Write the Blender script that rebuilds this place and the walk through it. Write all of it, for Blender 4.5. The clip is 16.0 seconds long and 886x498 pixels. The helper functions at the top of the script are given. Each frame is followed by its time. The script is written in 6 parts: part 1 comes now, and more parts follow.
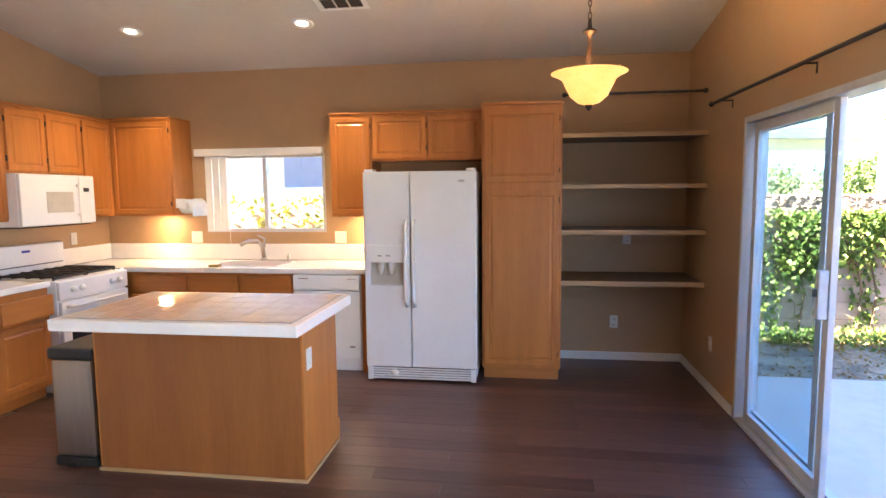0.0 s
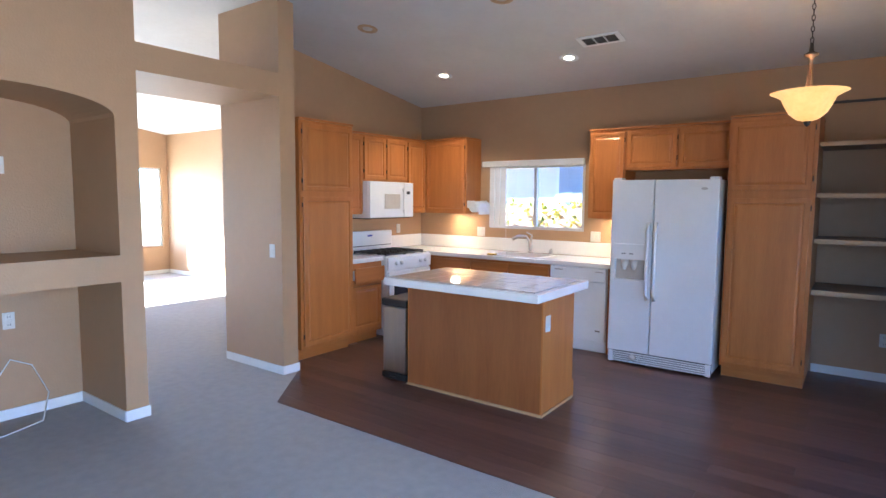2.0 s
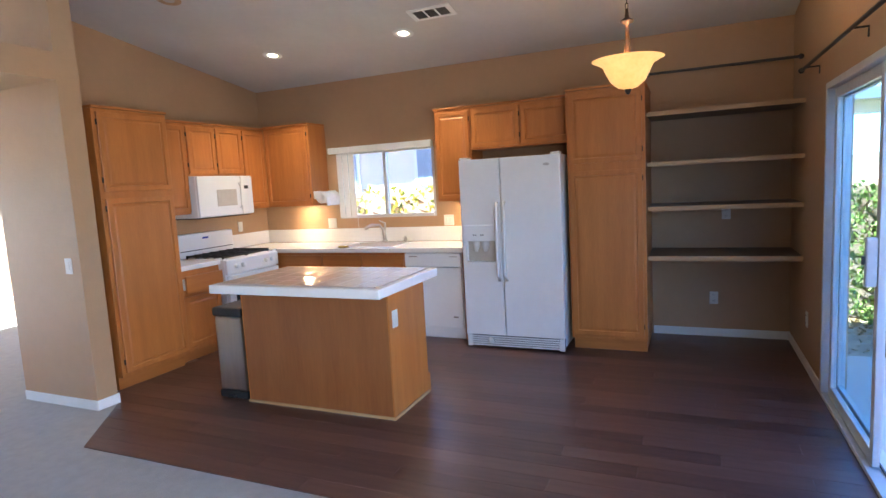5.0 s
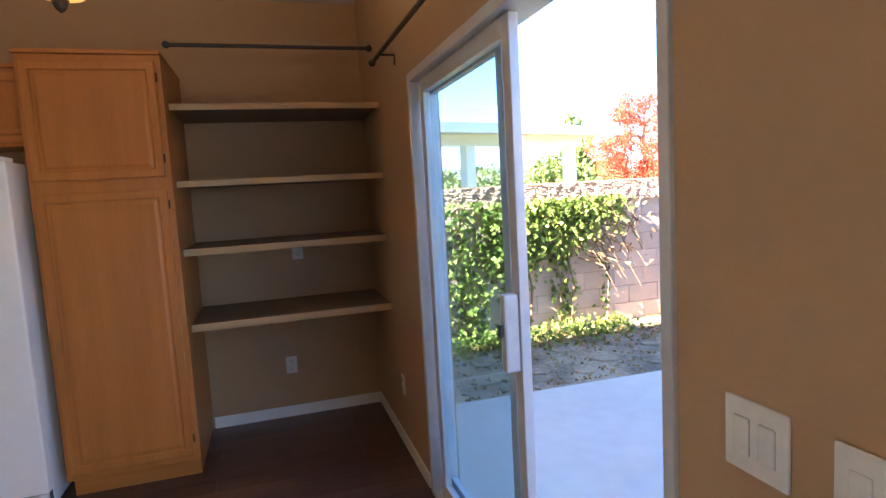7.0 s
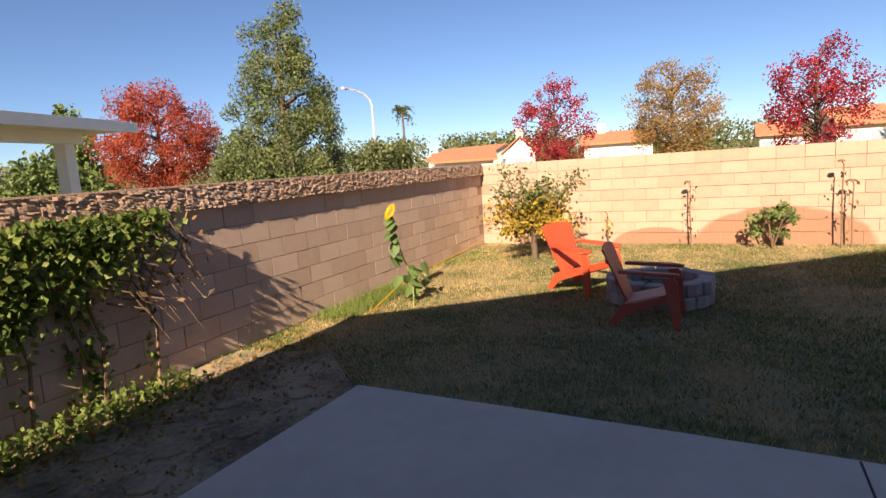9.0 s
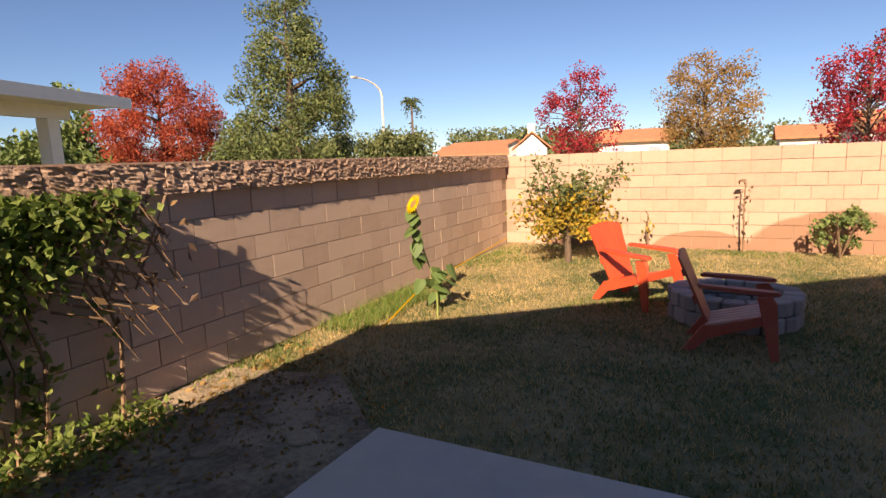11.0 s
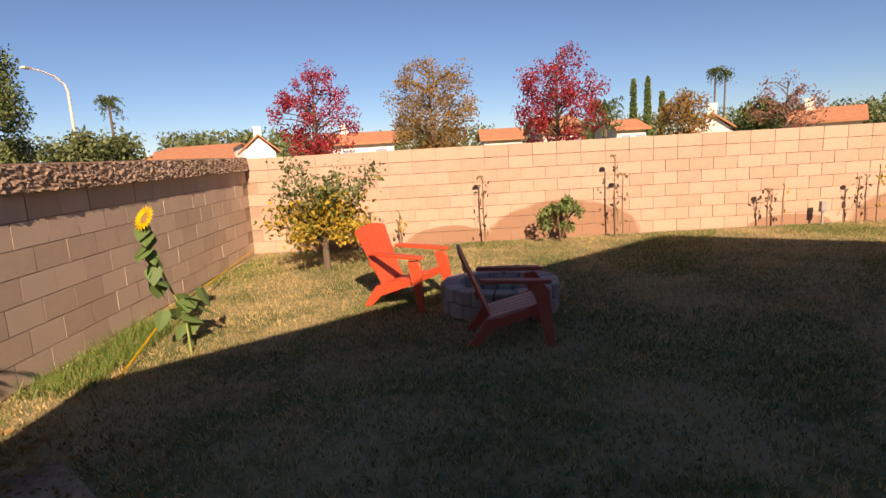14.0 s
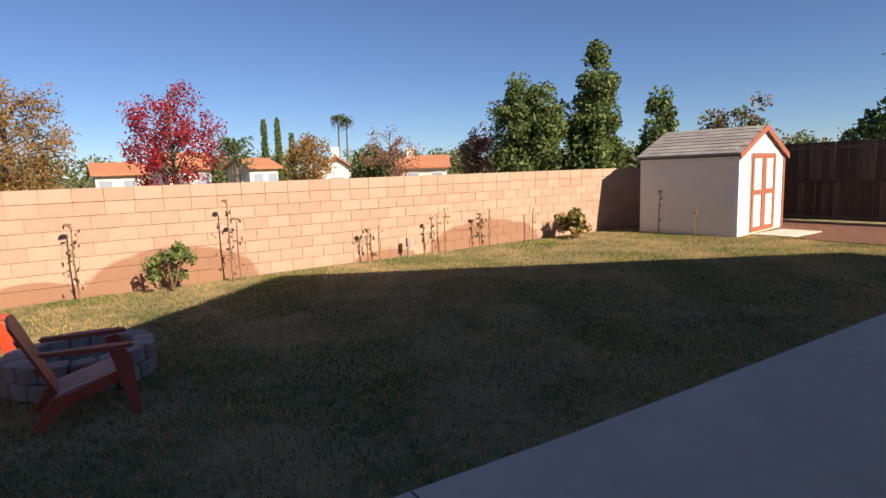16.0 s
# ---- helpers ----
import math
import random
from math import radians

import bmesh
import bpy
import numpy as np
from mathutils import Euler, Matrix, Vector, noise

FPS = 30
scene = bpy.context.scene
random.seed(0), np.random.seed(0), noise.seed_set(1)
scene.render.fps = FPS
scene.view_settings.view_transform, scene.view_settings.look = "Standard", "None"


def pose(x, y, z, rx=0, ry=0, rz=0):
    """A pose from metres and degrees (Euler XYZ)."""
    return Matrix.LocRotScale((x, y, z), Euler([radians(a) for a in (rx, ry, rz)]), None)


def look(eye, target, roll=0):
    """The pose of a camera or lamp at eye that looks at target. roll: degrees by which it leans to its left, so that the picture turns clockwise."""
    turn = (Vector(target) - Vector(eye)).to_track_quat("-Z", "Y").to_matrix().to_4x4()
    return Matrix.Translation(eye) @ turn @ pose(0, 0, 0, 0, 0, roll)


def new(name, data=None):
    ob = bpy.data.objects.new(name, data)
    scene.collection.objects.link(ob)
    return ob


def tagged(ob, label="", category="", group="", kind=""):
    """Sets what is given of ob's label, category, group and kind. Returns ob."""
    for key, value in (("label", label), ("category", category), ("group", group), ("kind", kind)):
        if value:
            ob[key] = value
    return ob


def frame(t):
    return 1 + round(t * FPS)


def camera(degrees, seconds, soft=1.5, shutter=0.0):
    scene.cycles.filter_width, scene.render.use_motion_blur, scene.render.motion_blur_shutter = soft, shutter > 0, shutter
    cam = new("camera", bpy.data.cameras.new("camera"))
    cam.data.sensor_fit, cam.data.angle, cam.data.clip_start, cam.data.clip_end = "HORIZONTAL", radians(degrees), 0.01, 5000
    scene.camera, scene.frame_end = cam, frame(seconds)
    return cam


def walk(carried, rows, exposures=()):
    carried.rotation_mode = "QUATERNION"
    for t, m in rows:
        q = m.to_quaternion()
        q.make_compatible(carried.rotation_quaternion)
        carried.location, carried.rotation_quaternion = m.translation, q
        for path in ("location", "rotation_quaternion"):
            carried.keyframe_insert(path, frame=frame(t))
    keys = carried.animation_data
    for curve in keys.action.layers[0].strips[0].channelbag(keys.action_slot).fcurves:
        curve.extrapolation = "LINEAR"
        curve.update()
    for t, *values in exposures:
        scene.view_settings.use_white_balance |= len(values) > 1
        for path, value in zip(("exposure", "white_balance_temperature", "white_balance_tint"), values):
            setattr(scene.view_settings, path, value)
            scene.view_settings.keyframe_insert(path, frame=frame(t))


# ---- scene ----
cam = camera(76.0, 16.0)
PATH = [
    (0.0, 0.662, -0.256, 1.556, 8.09, -5.59, 0.54),
    (0.5, 0.845, -0.465, 1.564, 17.70, -4.82, 0.58),
    (1.0, 1.005, -0.653, 1.556, 26.98, -5.10, -1.42),
    (1.5, 1.142, -0.849, 1.559, 33.14, -5.35, -1.55),
    (2.0, 1.247, -1.032, 1.551, 36.21, -5.07, -0.43),
    (2.5, 1.296, -1.099, 1.556, 39.63, -5.25, -0.69),
    (3.0, 1.341, -1.112, 1.569, 41.82, -4.55, -0.25),
    (5.5, 1.293, -0.239, 1.518, 14.12, -7.16, 3.12),
    (6.0, 1.299, 0.210, 1.502, 3.99, -7.31, 2.33),
    (6.5, 1.359, 0.660, 1.497, -5.49, -7.31, 2.00),
    (7.0, 1.420, 1.132, 1.489, -17.24, -5.89, 3.20),
    (7.5, 1.520, 1.576, 1.501, -30.87, -5.93, 3.94),
    (8.0, 1.691, 1.945, 1.528, -44.18, -6.89, 4.03),
    (8.5, 1.888, 2.262, 1.524, -56.83, -7.85, 4.17),
    (9.0, 2.094, 2.433, 1.528, -63.28, -8.39, 3.80),
    (9.5, 2.298, 2.579, 1.524, -62.49, -8.78, 2.13),
    (12.0, 3.214, 3.490, 1.392, -63.27, -8.87, 2.25),
    (12.5, 3.320, 3.589, 1.384, -72.48, -8.64, 2.79),
    (13.0, 3.330, 3.627, 1.377, -79.33, -9.65, 3.15),
    (13.5, 3.316, 3.613, 1.396, -83.49, -10.22, 3.27),
    (14.0, 3.304, 3.593, 1.416, -89.49, -9.74, 3.21),
    (14.5, 3.255, 3.529, 1.449, -97.58, -9.55, 2.47),
    (15.0, 3.233, 3.405, 1.472, -106.59, -9.22, 2.19),
    (15.5, 3.148, 3.296, 1.505, -115.45, -8.49, 2.11),
    (16.0, 3.021, 3.212, 1.539, -124.43, -7.74, 1.95),
]
EXPOSURES = [(0.0, 4.8, 6700, 13), (0.8, 4.65, 5600, 10), (1.5, 4.5, 5250, 9), (3.0, 4.45, 5100, 8), (5.4, 4.5, 5800, 9), (6.5, 4.6, 6400, 11), (7.3, 4.05, 7100, 13), (7.8, 3.5, 7300, 14), (8.2, 2.7, 7500, 15),
             (8.6, 1.65, 7700, 16), (9.0, 1.12, 8000, 18), (9.7, 0.98, 8200, 20), (11.8, 1.05, 8600, 21), (13.0, 0.86, 8500, 22), (14.5, 0.74, 8300, 22), (16.0, 0.75, 7400, 18)]
walk(cam, [(t, pose(x, y, z, 90 + p, r, w)) for t, x, y, z, w, p, r in PATH], EXPOSURES)

# ---------------------------------------------------------------- light
SUN = Vector((1.64, 0.36, -1.0)).normalized()
world = bpy.data.worlds.new("sky")
scene.world = world
world.use_nodes = True
wn, wl = world.node_tree.nodes, world.node_tree.links
sky = wn.new("ShaderNodeTexSky")
sky.sky_type, sky.sun_disc = "NISHITA", False
sky.sun_elevation, sky.sun_rotation = math.asin(-SUN.z), math.atan2(-SUN.x, -SUN.y)
sky.air_density, sky.dust_density, sky.ozone_density = 1.0, 0.0, 8.5
sky.altitude = 1800
wn["Background"].inputs[1].default_value = 0.068
wl.new(sky.outputs[0], wn["Background"].inputs[0])
sun = new("sun", bpy.data.lights.new("sun", "SUN"))
sun.data.energy, sun.data.angle, sun.data.color = 5.0, radians(0.5), (1.0, 0.92, 0.80)
sun.matrix_basis = look((-20, -5, 15), Vector((-20, -5, 15)) + SUN)


def lamp(name, kind, x, y, z, energy, color, size=0.05, target=None):
    ob = new(name, bpy.data.lights.new(name, kind))
    ob.data.energy, ob.data.color = energy, color
    if kind == "AREA":
        ob.data.shape, ob.data.size = "DISK", size
    else:
        ob.data.shadow_soft_size = size
    if kind == "SPOT":
        ob.data.spot_size, ob.data.spot_blend = radians(110), 0.6
    ob.matrix_basis = look((x, y, z), target) if target else pose(x, y, z)
    return ob


FX_WIN = -10.06


def daylight(name, x, y, z, w, h, energy, target):
    ob = new(name, bpy.data.lights.new(name, "AREA"))
    ob.data.shape, ob.data.size, ob.data.size_y = "RECTANGLE", w, h
    ob.data.energy, ob.data.color = energy, (0.86, 0.93, 1.0)
    ob.matrix_basis = look((x, y, z), target)


# area lamps added as sky light in two living room windows, one unseen
daylight("window_fill", 2.16, -0.9, 1.2, 2.9, 2.0, 6.8, (0, -0.9, 0.9))
daylight("window_fill", FX_WIN, 2.0, 1.35, 5.6, 1.5, 9, (0, 2.0, 1.0))
WARM = (1.0, 0.70, 0.38)
CEIL0, SLOPE, BACK, RIGHT, LEFT, MEDIA = 2.77, 0.15, 5.08, 2.095, -3.6, -2.745


def ceil_z(y):
    return CEIL0 + SLOPE * (BACK - y)


# ---------------------------------------------------------------- materials
def mat(name, a, b=None, rough=0.6, scale=8.0, metal=0.0, bump=0.0, bscale=60.0, stretch=(1, 1, 1), spec=0.5, island=0.0, obj=0.0,
        emit=0.0, sheen=0.0, coat=0.0, lo=0.35, hi=0.65, third=None):
    m = bpy.data.materials.new(name)
    m.use_nodes = True
    n, l = m.node_tree.nodes, m.node_tree.links
    p = n["Principled BSDF"]
    p.inputs["Roughness"].default_value, p.inputs["Metallic"].default_value = rough, metal
    p.inputs["Specular IOR Level"].default_value = spec
    p.inputs["Coat Weight"].default_value = coat
    b = b or tuple(c * 0.85 for c in a)
    tc, mp = n.new("ShaderNodeTexCoord"), n.new("ShaderNodeMapping")
    mp.inputs["Scale"].default_value = stretch
    l.new(tc.outputs["Object"], mp.inputs[0])
    big, fine, add = n.new("ShaderNodeTexNoise"), n.new("ShaderNodeTexNoise"), n.new("ShaderNodeMath")
    big.inputs["Scale"].default_value, big.inputs["Detail"].default_value = scale, 5
    fine.inputs["Scale"].default_value, fine.inputs["Detail"].default_value = scale * 9, 4
    l.new(mp.outputs[0], big.inputs[0])
    l.new(mp.outputs[0], fine.inputs[0])
    add.operation = "MULTIPLY_ADD"
    add.inputs[1].default_value = 0.35
    l.new(fine.outputs[0], add.inputs[0])
    sc = n.new("ShaderNodeMath")
    sc.operation = "MULTIPLY"
    sc.inputs[1].default_value = 0.65
    l.new(big.outputs[0], sc.inputs[0])
    l.new(sc.outputs[0], add.inputs[2])
    src = add.outputs[0]
    for amount, node, out in ((island, "ShaderNodeNewGeometry", "Random Per Island"), (obj, "ShaderNodeObjectInfo", "Random")):
        if amount:
            g, ma = n.new(node), n.new("ShaderNodeMath")
            ma.operation = "MULTIPLY_ADD"
            ma.inputs[1].default_value = amount
            l.new(g.outputs[out], ma.inputs[0])
            l.new(src, ma.inputs[2])
            sb = n.new("ShaderNodeMath")
            sb.operation = "SUBTRACT"
            sb.inputs[1].default_value = amount / 2
            l.new(ma.outputs[0], sb.inputs[0])
            src = sb.outputs[0]
    ramp = n.new("ShaderNodeValToRGB")
    ramp.color_ramp.elements[0].position, ramp.color_ramp.elements[1].position = lo, hi
    ramp.color_ramp.elements[0].color, ramp.color_ramp.elements[1].color = (*a, 1), (*b, 1)
    if third:
        ramp.color_ramp.elements.new((lo + hi) / 2).color = (*third, 1)
    l.new(src, ramp.inputs[0])
    l.new(ramp.outputs[0], p.inputs["Base Color"])
    if bump:
        bn, bt = n.new("ShaderNodeBump"), n.new("ShaderNodeTexNoise")
        bt.inputs["Scale"].default_value, bt.inputs["Detail"].default_value = bscale, 6
        l.new(mp.outputs[0], bt.inputs[0])
        bn.inputs["Strength"].default_value, bn.inputs["Distance"].default_value = bump, 0.02
        l.new(bt.outputs[0], bn.inputs["Height"])
        l.new(bn.outputs[0], p.inputs["Normal"])
    if emit:
        l.new(ramp.outputs[0], p.inputs["Emission Color"])
        p.inputs["Emission Strength"].default_value = emit
    return m


def leaf_mat(name, a, b, c, light=0.25, scale=0.8, island=0.9, lo=0.1, hi=0.9):
    m = mat(name, a, b, rough=0.55, scale=scale, island=island, lo=lo, hi=hi, third=c, spec=0.3)
    n, l = m.node_tree.nodes, m.node_tree.links
    tr, mx = n.new("ShaderNodeBsdfTranslucent"), n.new("ShaderNodeMixShader")
    ramp = [q for q in n if q.type == "VALTORGB"][0]
    l.new(ramp.outputs[0], tr.inputs[0])
    mx.inputs[0].default_value = light
    l.new(n["Principled BSDF"].outputs[0], mx.inputs[1])
    l.new(tr.outputs[0], mx.inputs[2])
    l.new(mx.outputs[0], n["Material Output"].inputs[0])
    return m


WALL = mat("tan_wall_paint", (0.40, 0.25, 0.132), (0.43, 0.27, 0.145), 0.55, 2, bump=0.12, bscale=70)
CEILING = mat("ceiling_paint", (0.55, 0.53, 0.50), (0.60, 0.58, 0.55), 0.8, 2, bump=0.2, bscale=90)
TRIMW = mat("white_trim_paint", (0.78, 0.78, 0.76), (0.72, 0.72, 0.70), 0.4, 5)
OAK = mat("honey_oak", (0.49, 0.18, 0.038), (0.39, 0.135, 0.027), 0.42, 1.6, bump=0.05, bscale=40, stretch=(9, 9, 0.7), coat=0.1)
OAKH = mat("honey_oak_crosswise", (0.47, 0.175, 0.037), (0.38, 0.13, 0.026), 0.42, 2.2, bump=0.05, bscale=40, stretch=(0.7, 0.7, 9), coat=0.1)
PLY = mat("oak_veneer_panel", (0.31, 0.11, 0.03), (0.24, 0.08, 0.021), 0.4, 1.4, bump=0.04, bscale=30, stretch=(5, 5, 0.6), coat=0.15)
EDGEWOOD = mat("pine_shelf_edge", (0.50, 0.33, 0.17), (0.40, 0.25, 0.12), 0.5, 3, stretch=(1, 8, 8))
SHELFTOP = mat("dark_shelf_board", (0.20, 0.14, 0.09), (0.16, 0.11, 0.07), 0.6, 3)
DARKGAP = mat("dark_gap", (0.03, 0.025, 0.02), None, 0.8)
PLANK = mat("dark_laminate", (0.055, 0.025, 0.019), (0.145, 0.074, 0.054), 0.33, 2.0, bump=0.06, bscale=30, stretch=(1.0, 14, 14), obj=0.35, lo=0.2, hi=0.8)
CARPET = mat("grey_beige_carpet", (0.52, 0.485, 0.45), (0.45, 0.42, 0.39), 0.95, 14, bump=0.9, bscale=260, spec=0.1)
WHITEG = mat("white_appliance", (0.80, 0.80, 0.79), (0.76, 0.76, 0.75), 0.28, 3)
TILEW = mat("white_glazed_tile", (0.82, 0.80, 0.77), (0.77, 0.75, 0.72), 0.16, 4, obj=0.1)
GROUT = mat("grey_grout", (0.42, 0.36, 0.31), (0.36, 0.31, 0.27), 0.8, 20)
ISLTILE = mat("pinkish_glazed_tile", (0.68, 0.56, 0.48), (0.62, 0.50, 0.43), 0.07, 6, obj=0.15)
STEEL = mat("brushed_steel", (0.55, 0.53, 0.50), (0.48, 0.46, 0.44), 0.32, 2, metal=1, stretch=(20, 20, 1))
CHROME = mat("chrome", (0.7, 0.7, 0.7), None, 0.12, 2, metal=1)
BLACKP = mat("black_plastic", (0.018, 0.018, 0.018), (0.03, 0.03, 0.03), 0.4)
IRON = mat("black_iron", (0.02, 0.018, 0.016), (0.035, 0.03, 0.028), 0.5, bump=0.1)
BRONZE = mat("oiled_bronze", (0.022, 0.014, 0.010), (0.04, 0.026, 0.018), 0.5, metal=0.3)
PLATE = mat("ivory_plastic", (0.74, 0.72, 0.67), None, 0.35)
PAPER = mat("paper_towel", (0.82, 0.82, 0.80), None, 0.95, 20, bump=0.3, bscale=120)
ALU = mat("white_aluminium", (0.62, 0.62, 0.61), (0.52, 0.52, 0.51), 0.35, 3, metal=0.15)
ALUD = mat("shaded_track", (0.10, 0.09, 0.08), None, 0.5)
DGLASS = mat("dark_oven_glass", (0.03, 0.035, 0.045), None, 0.08)
BLUE = mat("blue_display", (0.02, 0.04, 0.35), None, 0.3)
BULB = mat("lit_bulb", (1.0, 0.80, 0.52), (1.0, 0.78, 0.5), 0.5, emit=1.5)
SHADE = mat("frosted_amber_glass", (1.0, 0.42, 0.10), (1.0, 0.56, 0.18), 0.4, 5, emit=0.05)
DIMLAMP = mat("unlit_lamp_glass", (0.55, 0.5, 0.42), None, 0.4)
CONCRETE = mat("patio_concrete", (0.63, 0.565, 0.485), (0.52, 0.465, 0.40), 0.85, 0.9, bump=0.15, bscale=120)
GROUND = mat("lawn_soil", (0.10, 0.12, 0.04), (0.31, 0.24, 0.12), 0.95, 1.1, bump=0.6, bscale=40, lo=0.42, hi=0.58)
DIRT = mat("bare_dirt", (0.38, 0.285, 0.185), (0.16, 0.115, 0.075), 0.95, 2.6, bump=1.0, bscale=22, lo=0.40, hi=0.60)
BLOCKL = mat("brown_block", (0.55, 0.40, 0.305), (0.47, 0.335, 0.25), 0.9, 2.5, bump=0.3, bscale=90, obj=0.5)
BLOCKR = mat("tan_block", (0.47, 0.315, 0.228), (0.40, 0.258, 0.183), 0.9, 1.3, bump=0.25, bscale=90, obj=0.3)


def damp(m, patches, colour):
    """Rounded sprinkler stains low on a wall: (y, half width, height)."""
    n, l = m.node_tree.nodes, m.node_tree.links
    ramp = [q for q in n if q.type == "VALTORGB"][0]
    geo, xyz = n.new("ShaderNodeNewGeometry"), n.new("ShaderNodeSeparateXYZ")
    wob = n.new("ShaderNodeTexNoise")
    wob.inputs["Scale"].default_value = 3.0
    l.new(geo.outputs["Position"], xyz.inputs[0])
    l.new(geo.outputs["Position"], wob.inputs["Vector"])

    def op(kind, a, c):
        q = n.new("ShaderNodeMath")
        q.operation = kind
        for i, v in enumerate((a, c)):
            if isinstance(v, float):
                q.inputs[i].default_value = v
            else:
                l.new(v, q.inputs[i])
        return q.outputs[0]

    total = None
    for y, w, h in patches:
        u = op("DIVIDE", op("SUBTRACT", xyz.outputs[1], float(y)), float(w))
        v = op("DIVIDE", op("ADD", xyz.outputs[2], 0.12), float(h))
        d = op("ADD", op("MULTIPLY", u, u), op("MULTIPLY", v, v))
        d = op("ADD", d, op("MULTIPLY", wob.outputs[0], 0.35))
        mr = n.new("ShaderNodeMapRange")
        mr.inputs[1].default_value, mr.inputs[2].default_value, mr.inputs[3].default_value, mr.inputs[4].default_value = 1.08, 1.22, 0.85, 0.0
        l.new(d, mr.inputs[0])
        total = mr.outputs[0] if total is None else op("MAXIMUM", total, mr.outputs[0])
    mx = n.new("ShaderNodeMixRGB")
    l.new(total, mx.inputs[0])
    l.new(ramp.outputs[0], mx.inputs[1])
    mx.inputs[2].default_value = (*colour, 1)
    l.new(mx.outputs[0], n["Principled BSDF"].inputs["Base Color"])


damp(BLOCKR, ((1.7, 1.3, 0.64), (-4.7, 1.6, 0.58), (3.65, 0.75, 0.30), (5.5, 0.7, 0.18), (-2.1, 0.7, 0.18)), (0.28, 0.14, 0.082))
MORTAR = mat("mortar", (0.36, 0.25, 0.175), (0.30, 0.205, 0.145), 0.95, 10, bump=0.2)
SPLIT = mat("split_face_block", (0.44, 0.30, 0.22), (0.33, 0.215, 0.15), 0.95, 6, bump=0.7, bscale=35, obj=0.3)
REDP = mat("faded_red_plastic", (0.62, 0.085, 0.032), (0.52, 0.06, 0.025), 0.5, 3, bump=0.05)
REDP2 = mat("weathered_dark_red_plastic", (0.42, 0.075, 0.045), (0.48, 0.11, 0.07), 0.55, 3, bump=0.05)
FADED = mat("sun_faded_red_plastic", (0.62, 0.37, 0.31), (0.52, 0.27, 0.22), 0.6, 4, bump=0.05)
STONE = mat("grey_pit_stone", (0.28, 0.245, 0.225), (0.38, 0.33, 0.30), 0.92, 4, bump=0.5, bscale=40, obj=0.5)
SHEDW = mat("cream_siding", (0.80, 0.74, 0.66), (0.74, 0.68, 0.60), 0.7, 2, bump=0.1)
SHEDR = mat("brick_red_trim", (0.36, 0.12, 0.07), (0.30, 0.10, 0.06), 0.6, 5)
SHINGLE = mat("grey_shingle", (0.34, 0.32, 0.29), (0.26, 0.245, 0.225), 0.9, 6, bump=0.4, obj=0.4)
FENCEW = mat("dark_weathered_board", (0.045, 0.03, 0.022), (0.10, 0.07, 0.055), 0.85, 2.5, bump=0.3, bscale=40, stretch=(6, 6, 0.8), obj=0.5)
MULCH = mat("red_bark_mulch", (0.13, 0.05, 0.035), (0.22, 0.095, 0.065), 0.95, 12, bump=1.0, bscale=40)
STUCCO = mat("cream_stucco", (0.70, 0.62, 0.52), (0.64, 0.56, 0.47), 0.9, 2, bump=0.3, bscale=120)
STUCCOW = mat("pale_stucco", (0.74, 0.69, 0.62), (0.68, 0.63, 0.56), 0.9, 2)
TERRA = mat("terracotta_roof_tile", (0.48, 0.20, 0.10), (0.38, 0.15, 0.08), 0.85, 3, bump=0.5, bscale=12)
ROOFT = mat("brown_roof_tile", (0.24, 0.15, 0.10), (0.18, 0.11, 0.08), 0.9, 3)
WINDARK = mat("far_window", (0.30, 0.36, 0.42), None, 0.15)
BARK = mat("bark", (0.16, 0.11, 0.075), (0.10, 0.07, 0.05), 0.95, 5, bump=0.6, stretch=(4, 4, 0.8))
STEM = mat("dry_stem", (0.17, 0.10, 0.06), (0.25, 0.16, 0.09), 0.9, 9)
GSTEM = mat("green_stem", (0.16, 0.22, 0.05), (0.25, 0.26, 0.07), 0.7, 9)
DARKLEAF = leaf_mat("dark_green_leaf", (0.065, 0.10, 0.03), (0.21, 0.26, 0.085), (0.12, 0.175, 0.052))
OLIVE = leaf_mat("olive_leaf", (0.06, 0.08, 0.03), (0.22, 0.24, 0.10), (0.13, 0.155, 0.06), 0.3)
CRIMSON = leaf_mat("crimson_leaf", (0.20, 0.015, 0.02), (0.50, 0.05, 0.06), (0.33, 0.025, 0.04), 0.35)
ORANGERED = leaf_mat("orange_red_leaf", (0.40, 0.06, 0.03), (0.52, 0.13, 0.06), (0.30, 0.05, 0.03), 0.35)
GOLD = leaf_mat("gold_brown_leaf", (0.20, 0.12, 0.04), (0.42, 0.25, 0.09), (0.30, 0.18, 0.06), 0.35)
PINKBR = leaf_mat("faded_rose_leaf", (0.24, 0.10, 0.07), (0.36, 0.18, 0.12), (0.28, 0.13, 0.09), 0.3)
YELLOW = leaf_mat("yellow_green_leaf", (0.13, 0.16, 0.035), (0.55, 0.36, 0.05), (0.36, 0.24, 0.04), 0.35)
IVY = leaf_mat("ivy_leaf", (0.08, 0.13, 0.03), (0.34, 0.40, 0.12), (0.19, 0.26, 0.06), 0.55)
DRYLEAF = leaf_mat("dry_leaf", (0.05, 0.03, 0.02), (0.30, 0.19, 0.09), (0.12, 0.07, 0.045), 0.2)
SUNLEAF = leaf_mat("sunflower_leaf", (0.09, 0.15, 0.05), (0.26, 0.32, 0.10), (0.15, 0.22, 0.07), 0.3)
PETAL = leaf_mat("sunflower_petal", (0.75, 0.42, 0.01), (0.85, 0.55, 0.02), (0.80, 0.48, 0.015), 0.3)
